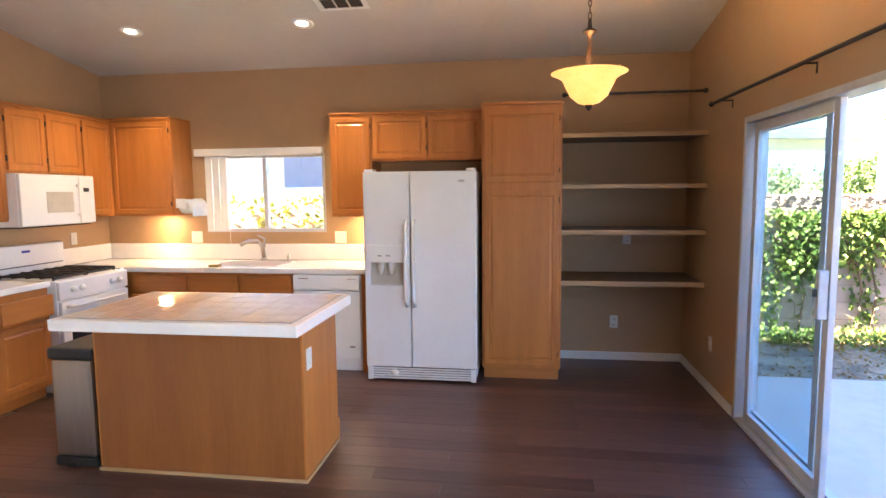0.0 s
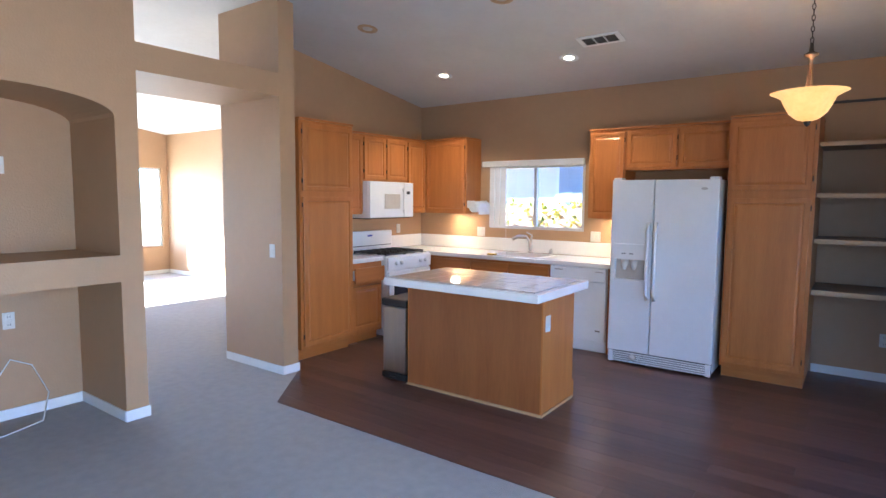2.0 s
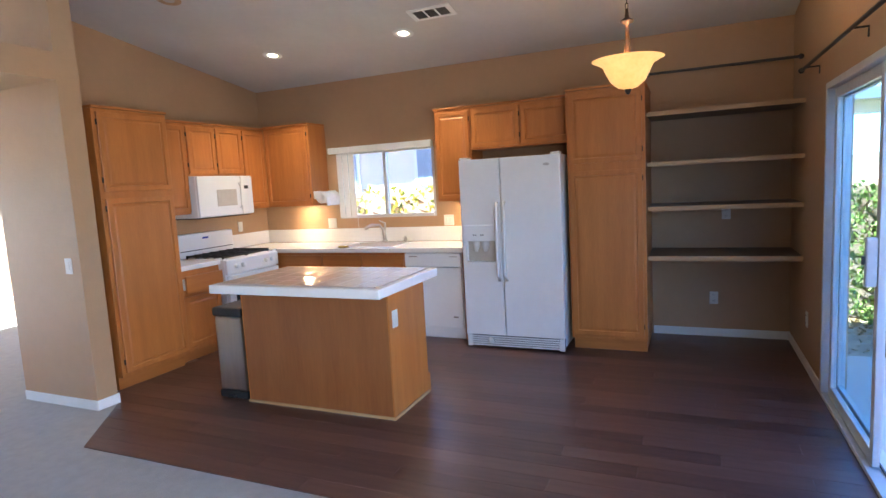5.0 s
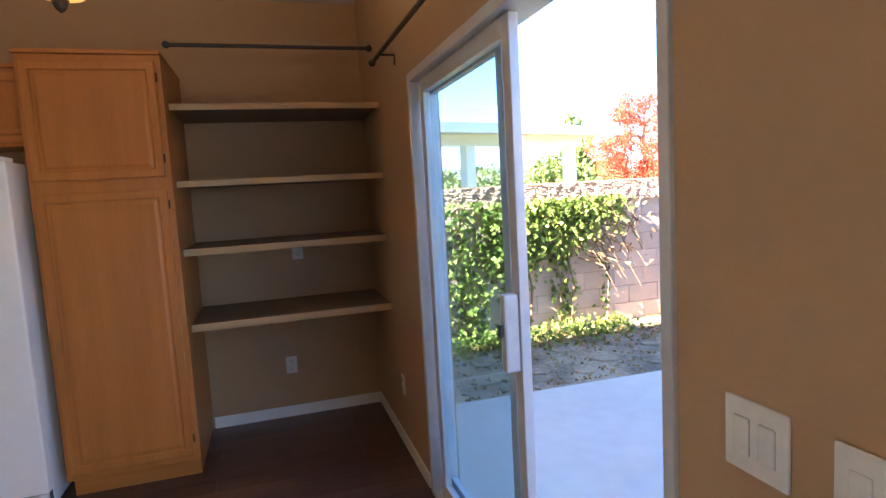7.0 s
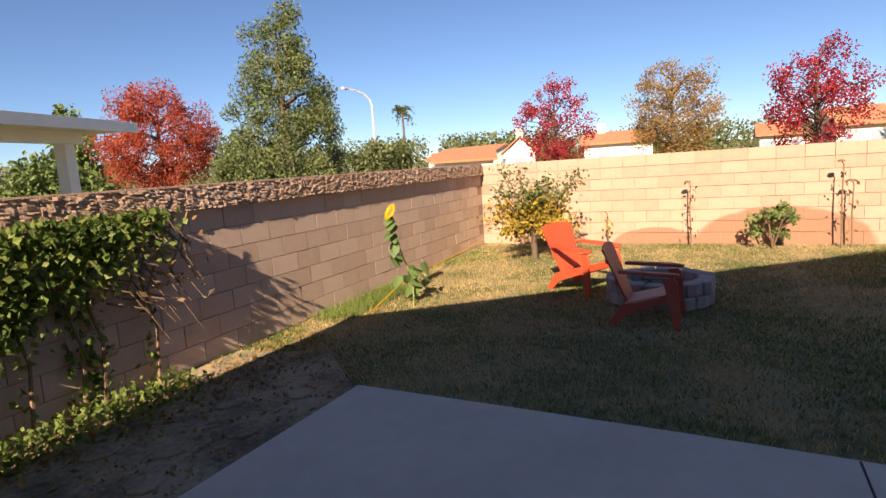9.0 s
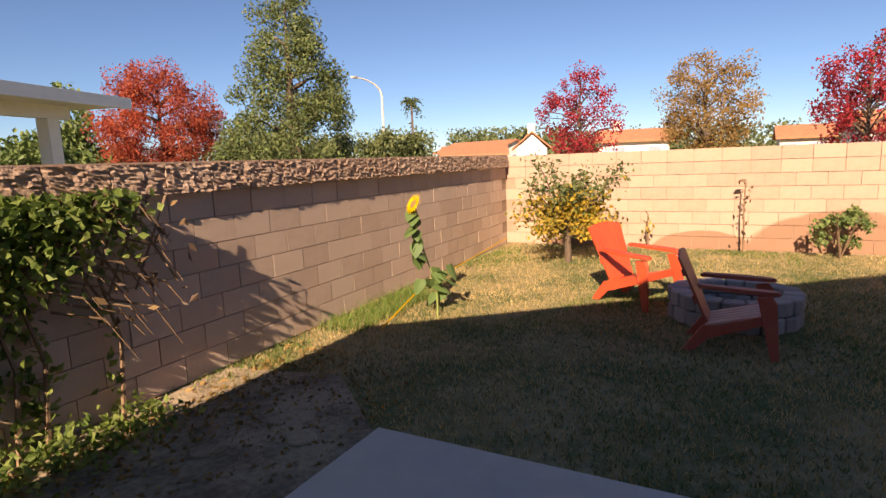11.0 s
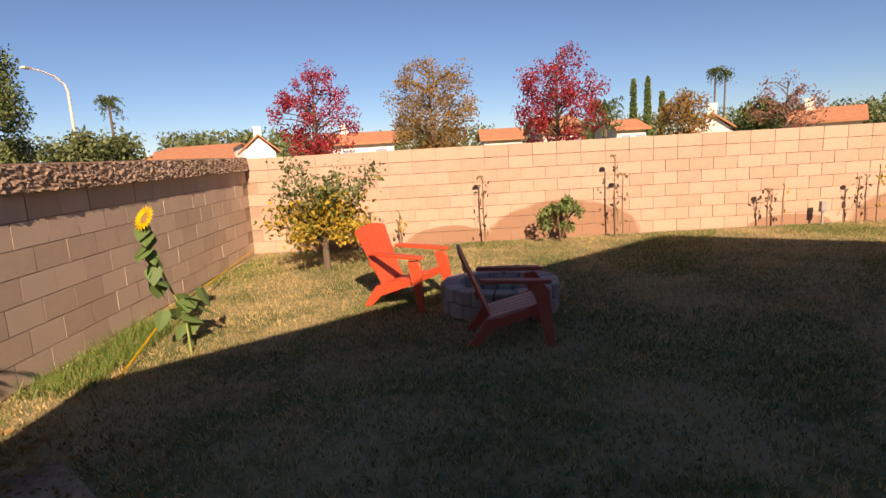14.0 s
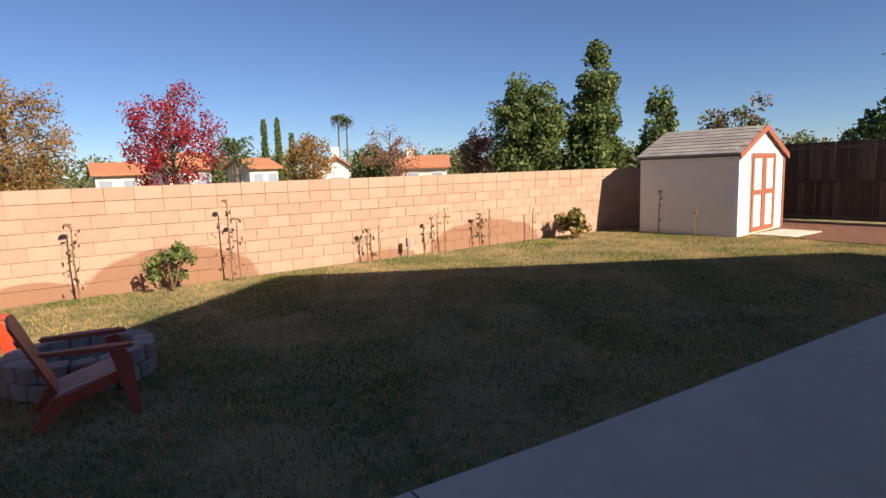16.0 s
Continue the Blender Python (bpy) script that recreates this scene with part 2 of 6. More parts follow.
GRASSM = leaf_mat("mixed_lawn_grass", (0.09, 0.13, 0.03), (0.64, 0.45, 0.22), (0.40, 0.30, 0.12), 0.35, 1.0, 0.35, 0.36, 0.64)
GRASSG = leaf_mat("green_grass", (0.06, 0.12, 0.02), (0.22, 0.29, 0.07), (0.13, 0.20, 0.04), 0.35)
FROND = leaf_mat("palm_frond", (0.04, 0.065, 0.02), (0.12, 0.15, 0.05), (0.08, 0.10, 0.035), 0.2)


def glass_mat():
    m = bpy.data.materials.new("window_glass")
    m.use_nodes = True
    n, l = m.node_tree.nodes, m.node_tree.links
    tr, gl, mx = n.new("ShaderNodeBsdfTransparent"), n.new("ShaderNodeBsdfGlossy"), n.new("ShaderNodeMixShader")
    tr.inputs[0].default_value = (0.86, 0.93, 0.95, 1)
    gl.inputs["Roughness"].default_value = 0.02
    mx.inputs[0].default_value = 0.07
    l.new(tr.outputs[0], mx.inputs[1])
    l.new(gl.outputs[0], mx.inputs[2])
    l.new(mx.outputs[0], n["Material Output"].inputs[0])
    return m


GLASS = glass_mat()
# ---------------------------------------------------------------- mesh helpers
LOCAL = set()


def bm_new():
    return bmesh.new()


def bx(bm, x0, x1, y0, y1, z0, z1, r=0.0, m=None):
    made = bmesh.ops.create_cube(bm, size=1.0)["verts"]
    for v in made:
        v.co = Vector(((x0 + x1) / 2 + v.co.x * (x1 - x0), (y0 + y1) / 2 + v.co.y * (y1 - y0), (z0 + z1) / 2 + v.co.z * (z1 - z0)))
    if r:
        edges = list({e for v in made for e in v.link_edges})
        made = list({v for v in bmesh.ops.bevel(bm, geom=edges, offset=r, segments=2, affect="EDGES", profile=0.6)["verts"]} | {v for v in made if v.is_valid})
    if m is not None:
        bmesh.ops.transform(bm, matrix=m, verts=[v for v in made if v.is_valid])
    return bm


def tube(bm, pts, radii, seg=8, cap=True):
    """A tapered round rod along points."""
    rings = []
    pts = [Vector(p) for p in pts]
    for i, p in enumerate(pts):
        d = (pts[min(i + 1, len(pts) - 1)] - pts[max(i - 1, 0)]).normalized()
        u = d.cross(Vector((0, 0, 1)) if abs(d.z) < 0.9 else Vector((1, 0, 0))).normalized()
        v = d.cross(u)
        r = radii[i] if isinstance(radii, (list, tuple)) else radii
        rings.append([bm.verts.new(p + (u * math.cos(a) + v * math.sin(a)) * r) for a in [2 * math.pi * k / seg for k in range(seg)]])
    for a, b in zip(rings, rings[1:]):
        for k in range(seg):
            bm.faces.new((a[k], a[(k + 1) % seg], b[(k + 1) % seg], b[k]))
    if cap:
        bm.faces.new(rings[0][::-1])
        bm.faces.new(rings[-1])
    return bm


def lathe(bm, profile, seg=32, x=0, y=0, z=0, squash=1.0):
    rings = [[bm.verts.new((x + r * math.cos(2 * math.pi * k / seg), y + squash * r * math.sin(2 * math.pi * k / seg), z + h)) for k in range(seg)] for r, h in profile]
    for a, b in zip(rings, rings[1:]):
        for k in range(seg):
            bm.faces.new((a[k], a[(k + 1) % seg], b[(k + 1) % seg], b[k]))
    return bm


def poly(bm, pts, depth):
    """A flat outline pushed along the vector depth."""
    a = [bm.verts.new(p) for p in pts]
    b = [bm.verts.new(Vector(p) + Vector(depth)) for p in pts]
    bm.faces.new(a)
    bm.faces.new(b[::-1])
    for i in range(len(a)):
        j = (i + 1) % len(a)
        bm.faces.new((a[j], a[i], b[i], b[j]))
    return bm


def mesh_of(name, bm, material, smooth=False):
    bmesh.ops.recalc_face_normals(bm, faces=bm.faces)
    me = bpy.data.meshes.new(name)
    bm.to_mesh(me)
    bm.free()
    me.materials.append(material)
    if smooth:
        me.shade_smooth()
    return me


def part(name, bm, material, parent=None, label="", smooth=False):
    ob = new(name, mesh_of(name, bm, material, smooth) if isinstance(bm, bmesh.types.BMesh) else bm)
    if parent is not None:
        ob.parent = parent
        if parent.type == "EMPTY" and parent not in LOCAL:
            ob.matrix_parent_inverse = parent.matrix_basis.inverted()
    return tagged(ob, label)


def thing(name, x, y, z, label, category, group="", local=False, rz=0):
    ob = new(name)
    ob.empty_display_size = 0.1
    ob.matrix_basis = pose(x, y, z, 0, 0, rz)
    if local:
        LOCAL.add(ob)
    return tagged(ob, label, category, group)


def solo(name, bm, material, label, category, group="", kind="", smooth=False):
    return tagged(part(name, bm, material, None, "", smooth), label, category, group, kind)


def struct(name, bm, material, label, category, smooth=False):
    return solo(name, bm, material, label, category, "", "structure", smooth)


# ---------------------------------------------------------------- house shell
b = bm_new()
bx(b, LEFT - 0.14, -2.5, BACK, BACK + 0.07, -0.12, 2.768)
bx(b, -2.5, -1.25, BACK, BACK + 0.07, -0.12, 1.19)
bx(b, -2.5, -1.25, BACK, BACK + 0.07, 1.96, 2.768)
bx(b, -1.25, RIGHT + 0.14, BACK, BACK + 0.07, -0.12, 2.768)
struct("wall_north", b, WALL, "tan painted kitchen wall with a window over the sink", "wall")


def slope_wall(bm, axis_x, thick, y0, y1, z0, z1=None):
    """A wall along y whose top follows the ceiling (or stops at z1)."""
    t0, t1 = (z1, z1) if z1 is not None else (ceil_z(y0) + 0.05, ceil_z(y1) + 0.05)
    poly(bm, [(axis_x, y0, z0), (axis_x, y1, z0), (axis_x, y1, t1), (axis_x, y0, t0)], (thick, 0, 0))


DOOR0, DOOR1, DTOP = 1.955, 3.745, 2.03
b = bm_new()
slope_wall(b, RIGHT, 0.14, DOOR1, BACK, -0.12)
slope_wall(b, RIGHT, 0.14, DOOR0, DOOR1, DTOP)
slope_wall(b, RIGHT, 0.14, 0.6, DOOR0, -0.12)
slope_wall(b, RIGHT, 0.14, -2.4, 0.6, 2.3)
slope_wall(b, RIGHT, 0.14, -2.4, 0.6, -0.12, 0.1)
slope_wall(b, RIGHT, 0.14, -5.0, -2.4, -0.12)
struct("wall_east", b, WALL, "tan painted wall around a sliding patio door", "wall")
b = bm_new()
slope_wall(b, LEFT, -0.14, 2.236, BACK, -0.12)
struct("wall_west", b, WALL, "tan painted wall behind the stove and cabinets", "wall")
# deep media wall with arched niche, recess below and two openings
arc = [(MEDIA, 0.165 - 0.585 * math.cos(a), 2.075 + 0.135 * math.sin(a)) for a in [math.pi * k / 18 for k in range(19)]]
b = bm_new()
bx(b, MEDIA - 0.855, MEDIA, -0.60, -0.42, -0.1, 2.075)
bx(b, MEDIA - 0.855, MEDIA, 0.75, 0.90, -0.1, 2.075)
bx(b, MEDIA - 0.70, MEDIA, -0.42, 0.75, 0.975, 1.155)
bx(b, MEDIA - 0.855, MEDIA - 0.70, -0.42, 0.75, -0.1, 2.3)
for p, q2 in zip(arc, arc[1:]):
    poly(b, [p, q2, (MEDIA, q2[1], ceil_z(q2[1]) + 0.05), (MEDIA, p[1], ceil_z(p[1]) + 0.05)], (-0.70, 0, 0))
poly(b, [(MEDIA, -0.6, 2.075), (MEDIA, -0.42, 2.075), (MEDIA, -0.42, ceil_z(-.42) + .05), (MEDIA, -0.6, ceil_z(-.6) + .05)], (-0.855, 0, 0))
poly(b, [(MEDIA, 0.75, 2.075), (MEDIA, 0.9, 2.075), (MEDIA, 0.9, ceil_z(.9) + .05), (MEDIA, 0.75, ceil_z(.75) + .05)], (-0.855, 0, 0))
bx(b, MEDIA - 0.855, MEDIA, 0.90, 2.075, 2.40, 2.59)
slope_wall(b, MEDIA, -0.855, 2.075, 2.236, -0.1)
slope_wall(b, MEDIA, -0.855, -5.0, -0.6, -0.1)
struct("wall_media", b, WALL, "deep tan wall with arched niche and square openings", "wall")
b = bm_new()
bx(b, -10.4, RIGHT + 0.14, -5.14, -5.0, -0.1, 4.6)
struct("wall_south", b, WALL, "plain tan wall closing the living room", "wall")
# far room seen through the opening
FX, FY = -10.1, 5.0
b = bm_new()
bx(b, FX - 0.14, FX, -5.0, -3.0, -0.1, 3.4)
bx(b, FX - 0.14, FX, -3.0, 4.88, -0.1, 0.55)
bx(b, FX - 0.14, FX, -3.0, 4.88, 2.12, 3.4)
bx(b, FX - 0.14, FX, 4.88, FY + 0.14, -0.1, 3.2)
struct("wall_far_west", b, WALL, "tan wall of the far room with a bright window", "wall")
b = bm_new()
bx(b, FX, LEFT - 0.14, FY, FY + 0.14, -0.1, 3.0)
struct("wall_far_north", b, WALL, "tan wall of the far room catching sunlight", "wall")
b = bm_new()
poly(b, [(-10.4, BACK + 0.02, CEIL0 - 0.003), (-10.4, -1.5, ceil_z(-1.5)), (-10.4, -1.5, ceil_z(-1.5) + 0.1), (-10.4, BACK + 0.02, CEIL0 + 0.05)], (12.6, 0, 0))
poly(b, [(-10.4, -1.5, ceil_z(-1.5)), (-10.4, -5.1, ceil_z(-1.5) - 0.54), (-10.4, -5.1, ceil_z(-1.5) - 0.44), (-10.4, -1.5, ceil_z(-1.5) + 0.1)], (12.6, 0, 0))
struct("ceiling", b, CEILING, "off-white vaulted ceiling rising from the kitchen wall", "ceiling")
# roof with gable towards the yard
b = bm_new()
RY, RZ, EY, EZ = -2.03, 5.90, 5.28, 2.71
for s in (1, -1):
    ey = RY + s * (EY - RY)
    poly(b, [(-10.8, ey, EZ), (-10.8, RY, RZ), (-10.8, RY, RZ + 0.08), (-10.8, ey, EZ + 0.07)], (13.3, 0, 0))
struct("roof", b, ROOFT, "brown tiled gable roof over the house", "roof")
b = bm_new()
poly(b, [(RIGHT + 0.02, 5.1, 2.78), (RIGHT + 0.02, RY, RZ - 0.02), (RIGHT + 0.02, -9.1, 2.78)], (0.12, 0, 0))
bx(b, RIGHT + 0.02, RIGHT + 0.14, -9.1, -5.0, -0.12, 2.77)
struct("wall_gable", b, STUCCO, "cream stucco gable end facing the yard", "wall")

# floors
b = bm_new()
bx(b, -10.4, RIGHT + 0.14, -5.1, BACK + 0.1, -0.12, -0.014)
struct("subfloor", b, GROUT, "bare slab under the floor coverings", "floor")
b = bm_new()
poly(b, [(-10.2, -5, -0.012), (RIGHT, -5, -0.012), (RIGHT, 1.61, -0.012), (-2.24, 1.61, -0.012), (MEDIA, 2.236, -0.012), (LEFT - 0.14, 2.236, -0.012), (LEFT - 0.14, FY, -0.012), (FX, FY, -0.012)], (0, 0, 0.012))
struct("floor_carpet", b, CARPET, "grey-beige cut pile carpet", "carpet")
floor = struct("floor_wood", bx(bm_new(), -2.2, RIGHT, 1.615, BACK, -0.013, -0.006), PLANK, "dark reddish brown laminate plank floor", "floor")


def base_run(name, x0, x1, y0, y1):
    b = bm_new()
    bx(b, x0, x1, y0, y1, 0, 0.075, 0.004)
    struct(name, b, TRIMW, "white painted baseboard", "baseboard")


base_run("baseboard_1", 0.97, RIGHT, BACK - 0.012, BACK - 0.001)
base_run("baseboard_2", RIGHT - 0.012, RIGHT - 0.001, DOOR1 + 0.03, BACK - 0.014)
base_run("baseboard_3", RIGHT - 0.012, RIGHT - 0.001, -5, DOOR0 - 0.03)
base_run("baseboard_4", MEDIA - 0.69, MEDIA - 0.678, -0.415, 0.745)
base_run("baseboard_5", MEDIA - 0.68, MEDIA, 0.738, 0.749)
base_run("baseboard_6", MEDIA + 0.001, MEDIA + 0.012, 0.74, 0.91)
base_run("baseboard_7", MEDIA + 0.001, MEDIA + 0.012, -0.61, -0.41)
base_run("baseboard_8", MEDIA + 0.001, MEDIA + 0.012, 2.065, 2.246)
base_run("baseboard_9", MEDIA - 0.85, MEDIA, 2.063, 2.074)
base_run("baseboard_10", FX, LEFT - 0.15, FY - 0.012, FY - 0.001)
base_run("baseboard_11", FX + 0.001, FX + 0.012, -5, FY - 0.014)


# ---------------------------------------------------------------- windows and patio door
def window_frame(name, plane, u0, u1, z0, z1, along_x, label, mid=True, blind=False):
    w = thing(name, (u0 + u1) / 2 if along_x else plane, plane if along_x else (u0 + u1) / 2, z0, label, "window")
    w["kind"] = "structure"

    def bar(n, a0, a1, c0, c1, t=0.03):
        b = bm_new()
        if along_x:
            bx(b, a0, a1, plane - t, plane + t, c0, c1, 0.004)
        else:
            bx(b, plane - t, plane + t, a0, a1, c0, c1, 0.004)
        part(n, b, ALU, w)

    bar("frame", u0, u0 + 0.035, z0, z1)
    bar("frame", u1 - 0.035, u1, z0, z1)
    bar("frame", u0 + 0.036, u1 - 0.036, z1 - 0.035, z1)
    bar("sill", u0 + 0.036, u1 - 0.036, z0, z0 + 0.035)
    if mid:
        bar("mullion", (u0 + u1) / 2 - 0.02, (u0 + u1) / 2 + 0.02, z0 + 0.036, z1 - 0.036)
    b = bm_new()
    if along_x:
        bx(b, u0 + 0.03, u1 - 0.03, plane - 0.003, plane + 0.003, z0 + 0.03, z1 - 0.03)
    else:
        bx(b, plane - 0.003, plane + 0.003, u0 + 0.03, u1 - 0.03, z0 + 0.03, z1 - 0.03)
    part("pane", b, GLASS, w).visible_shadow = False
    return w


window_frame("window_1", BACK + 0.038, -2.5, -1.25, 1.19, 1.96, True, "white aluminium sliding window above the sink")
# window_2: real at its north end, the unseen southern length added for light
window_frame("window_2", FX - 0.07, -3.0, 4.88, 0.55, 2.12, False, "bright living room window with white frame")
# window_3 is an unseen opening, added to light the living room
window_frame("window_3", RIGHT + 0.09, -2.4, 0.6, 0.1, 2.3, False, "added unseen window that lets daylight into the living room")
v = thing("blind_valance", -1.92, BACK, 1.95, "white blind headrail over the sink window", "blind")
part("headrail", bx(bm_new(), -2.58, -1.255, BACK - 0.06, BACK - 0.002, 1.945, 2.015, 0.006), TRIMW, v)
for i in range(3):
    b = bx(bm_new(), -2.49 + i * 0.075, -2.42 + i * 0.075, BACK - 0.02 + i * 0.006, BACK - 0.016 + i * 0.006, 1.2, 1.94)
    part("slat", b, TRIMW, v, "white vertical blind slat")
part("pull_cord", tube(bm_new(), [(-2.25, BACK - 0.02, 1.94), (-2.25, BACK - 0.02, 1.05)], 0.002, 6), TRIMW, v)

door = thing("door_1", RIGHT + 0.05, 2.85, 0.0, "open white aluminium sliding patio door", "door")
door["kind"] = "structure"
for y0, y1, z0, z1 in ((DOOR0, DOOR0 + 0.03, 0, DTOP), (DOOR1 - 0.03, DOOR1, 0, DTOP), (DOOR0 + 0.031, DOOR1 - 0.031, DTOP - 0.04, DTOP), (DOOR0 + 0.031, DOOR1 - 0.031, 0, 0.025)):
    part("door_frame", bx(bm_new(), RIGHT - 0.012, RIGHT + 0.125, y0, y1, z0, z1, 0.004), ALU, door)


def sash(name, x, y0, y1):
    for n, a0, a1, c0, c1 in (("stile", y0, y0 + 0.055, 0.03, DTOP - 0.045), ("stile", y1 - 0.055, y1, 0.03, DTOP - 0.045),
                              ("rail", y0 + 0.056, y1 - 0.056, DTOP - 0.105, DTOP - 0.046), ("rail", y0 + 0.056, y1 - 0.056, 0.03, 0.10)):
        part(n, bx(bm_new(), x - 0.016, x + 0.016, a0, a1, c0, c1, 0.004), ALU, door)
    part("pane", bx(bm_new(), x - 0.003, x + 0.003, y0 + 0.05, y1 - 0.05, 0.09, DTOP - 0.1), GLASS, door).visible_shadow = False


sash("fixed", RIGHT + 0.085, 2.83, DOOR1 - 0.032)
sash("sliding", RIGHT + 0.035, 2.66, DOOR1 - 0.10)
h = part("handle", bx(bm_new(), RIGHT - 0.03, RIGHT + 0.018, 2.665, 2.70, 0.93, 1.17, 0.008), ALU, door, "white pull handle with black latch")
part("latch", bx(bm_new(), RIGHT - 0.045, RIGHT - 0.031, 2.672, 2.69, 1.04, 1.08, 0.003), BLACKP, h)
part("track", bx(bm_new(), RIGHT + 0.055, RIGHT + 0.062, DOOR0 + 0.032, DOOR1 - 0.032, 0.026, 0.04), ALUD, door)


def rod(name, pts, brackets, label):
    r = thing(name, *pts[0], label, "curtain rod")
    part("pole", tube(bm_new(), pts, 0.011, 10), IRON, r)
    for p in (pts[0], pts[-1]):
        b = bm_new()
        bmesh.ops.create_uvsphere(b, u_segments=12, v_segments=8, radius=0.02, matrix=Matrix.Translation(p))
        part("finial", b, IRON, r, smooth=True)
    for p, q2 in brackets:
        part("bracket", tube(bm_new(), [p, q2, (q2[0], q2[1], q2[2] - 0.05)], 0.006, 6), IRON, r)


rod("curtain_rod", [(2.02, 4.22, 2.19), (2.02, 1.4, 2.17)], [((2.02, y, 2.18), (2.092, y, 2.18)) for y in (4.0, 2.85, 1.7)], "black iron curtain rod above the patio door")
rod("curtain_rod", [(0.98, 4.5, 2.335), (2.06, 4.5, 2.335)], [], "black iron rod across the shelf alcove")


# ---------------------------------------------------------------- cabinets
def door_face(bm, w, h, m, t=0.018, stile=0.05):
    made = bmesh.ops.create_cube(bm, size=1.0)["verts"]
    for v in made:
        v.co = Vector(((v.co.x + 0.5) * w, (v.co.y + 0.5) * t, (v.co.z + 0.5) * h))
    face = [f for f in {f for v in made for f in v.link_faces} if f.calc_center_median().y > t - 1e-5][0]
    before = set(bm.verts) - set(made)
    bmesh.ops.inset_region(bm, faces=[face], thickness=0.006, depth=0.003)
    bmesh.ops.inset_region(bm, faces=[face], thickness=stile, depth=0.0)
    bmesh.ops.inset_region(bm, faces=[face], thickness=0.008, depth=-0.009)
    if min(w, h) > 0.2:
        bmesh.ops.inset_region(bm, faces=[face], thickness=0.012, depth=0.0)
        bmesh.ops.inset_region(bm, faces=[face], thickness=0.02, depth=0.006)
    bmesh.ops.transform(bm, matrix=m, verts=[v for v in bm.verts if v not in before])
    return bm


def face_y(x, y, z):
    """u to +x, outwards to -y."""
    return Matrix(((1, 0, 0, x), (0, -1, 0, y), (0, 0, 1, z), (0, 0, 0, 1)))


def face_x(x, y, z):
    """u to +y, outwards to +x."""
    return Matrix(((0, 1, 0, x), (1, 0, 0, y), (0, 0, 1, z), (0, 0, 0, 1)))


def cabinet(name, x0, x1, y0, y1, z0, z1, doors, facing, label, toe=0.0, hinge=True, crown=0.0):
    c = thing(name, (x0 + x1) / 2, (y0 + y1) / 2, z0, label, "cabinet")
    b = bm_new()
    bx(b, x0, x1, y0, y1, z0 + toe, z1, 0.003)
    part("body", b, OAK, c)
    if toe:
        b = bm_new()
        if facing == "y":
            bx(b, x0 + 0.01, x1 - 0.01, y0 + 0.07, y1 - 0.01, z0, z0 + toe)
        else:
            bx(b, x0 + 0.01, x1 - 0.07, y0 + 0.01, y1 - 0.01, z0, z0 + toe)
        part("toe_kick", b, OAKH, c)
    if crown:
        b = bm_new()
        if facing == "y":
            bx(b, x0 - 0.004, x1 + 0.004, y0 - 0.016, y1, z1 + 0.001, z1 + crown, 0.004)
        else:
            bx(b, x0, x1 + 0.016, y0 - 0.004, y1 + 0.004, z1 + 0.001, z1 + crown, 0.004)
        part("top_moulding", b, OAKH, c)
    for u0, u1, v0, v1, kind in doors:
        b = bm_new()
        m = face_y(u0, y0 - 0.001, v0) if facing == "y" else face_x(x1 + 0.001, u0, v0)
        if kind == "drawer":
            made_b = bx(b, 0, u1 - u0, 0, 0.02, 0, v1 - v0, 0.006, m)
        else:
            door_face(b, u1 - u0, v1 - v0, m)
        d = part(kind, b, OAK if kind == "door" else OAKH, c)
        if kind == "door" and hinge:
            for zz in (v0 + 0.07, v1 - 0.10):
                hb = bm_new()
                m2 = face_y(u1 - 0.004, y0 - 0.006, zz) if facing == "y" else face_x(x1 + 0.006, u0 - 0.010, zz)
                bx(hb, 0, 0.012, 0, 0.012, 0, 0.045, 0.003, m2)
                part("hinge", hb, BRONZE, d)
    return c


UY = BACK - 0.335
cabinet("pantry_cabinet", 0.325, 0.962, 4.37, BACK - 0.003, 0, 2.25, [(0.345, 0.935, 1.64, 2.215, "door"), (0.345, 0.935, 0.145, 1.575, "door")], "y", "tall honey oak pantry cabinet with raised panel doors", 0.11, crown=0.022)
cabinet("wall_cabinet", -1.075, -0.69, UY, BACK - 0.003, 1.355, 2.262, [(-1.06, -0.705, 1.375, 2.235, "door")], "y", "honey oak wall cabinet beside the refrigerator", crown=0.022)
cabinet("wall_cabinet", -0.688, 0.318, UY, BACK - 0.003, 1.85, 2.262, [(-0.675, -0.195, 1.87, 2.235, "door"), (-0.175, 0.30, 1.87, 2.235, "door")], "y", "low honey oak cabinet above the refrigerator", crown=0.022)
cabinet("wall_cabinet", -3.262, -2.634, UY, BACK - 0.003, 1.37, 2.275, [(-3.24, -2.655, 1.39, 2.25, "door")], "y", "honey oak wall cabinet beside the sink window", crown=0.022)
UX = LEFT + 0.335
cabinet("wall_cabinet", LEFT + 0.003, UX, 3.105, 3.598, 1.37, 2.262, [(3.12, 3.585, 1.39, 2.235, "door")], "x", "narrow honey oak wall cabinet", crown=0.022)
cabinet("wall_cabinet", LEFT + 0.003, UX, 3.60, 4.368, 1.745, 2.262, [(3.615, 3.975, 1.765, 2.235, "door"), (3.995, 4.355, 1.765, 2.235, "door")], "x", "honey oak cabinet above the microwave", crown=0.022)
cabinet("wall_cabinet", LEFT + 0.003, UX, 4.37, 4.742, 1.37, 2.262, [(4.385, 4.725, 1.39, 2.235, "door")], "x", "narrow honey oak corner wall cabinet", crown=0.022)
cabinet("tall_cabinet", LEFT + 0.003, -2.92, 2.42, 3.10, 0, 2.265, [(2.45, 3.08, 1.615, 2.235, "door"), (2.45, 3.08, 0.145, 1.56, "door")], "x", "tall honey oak cabinet beside the carpeted opening", 0.11, crown=0.022)
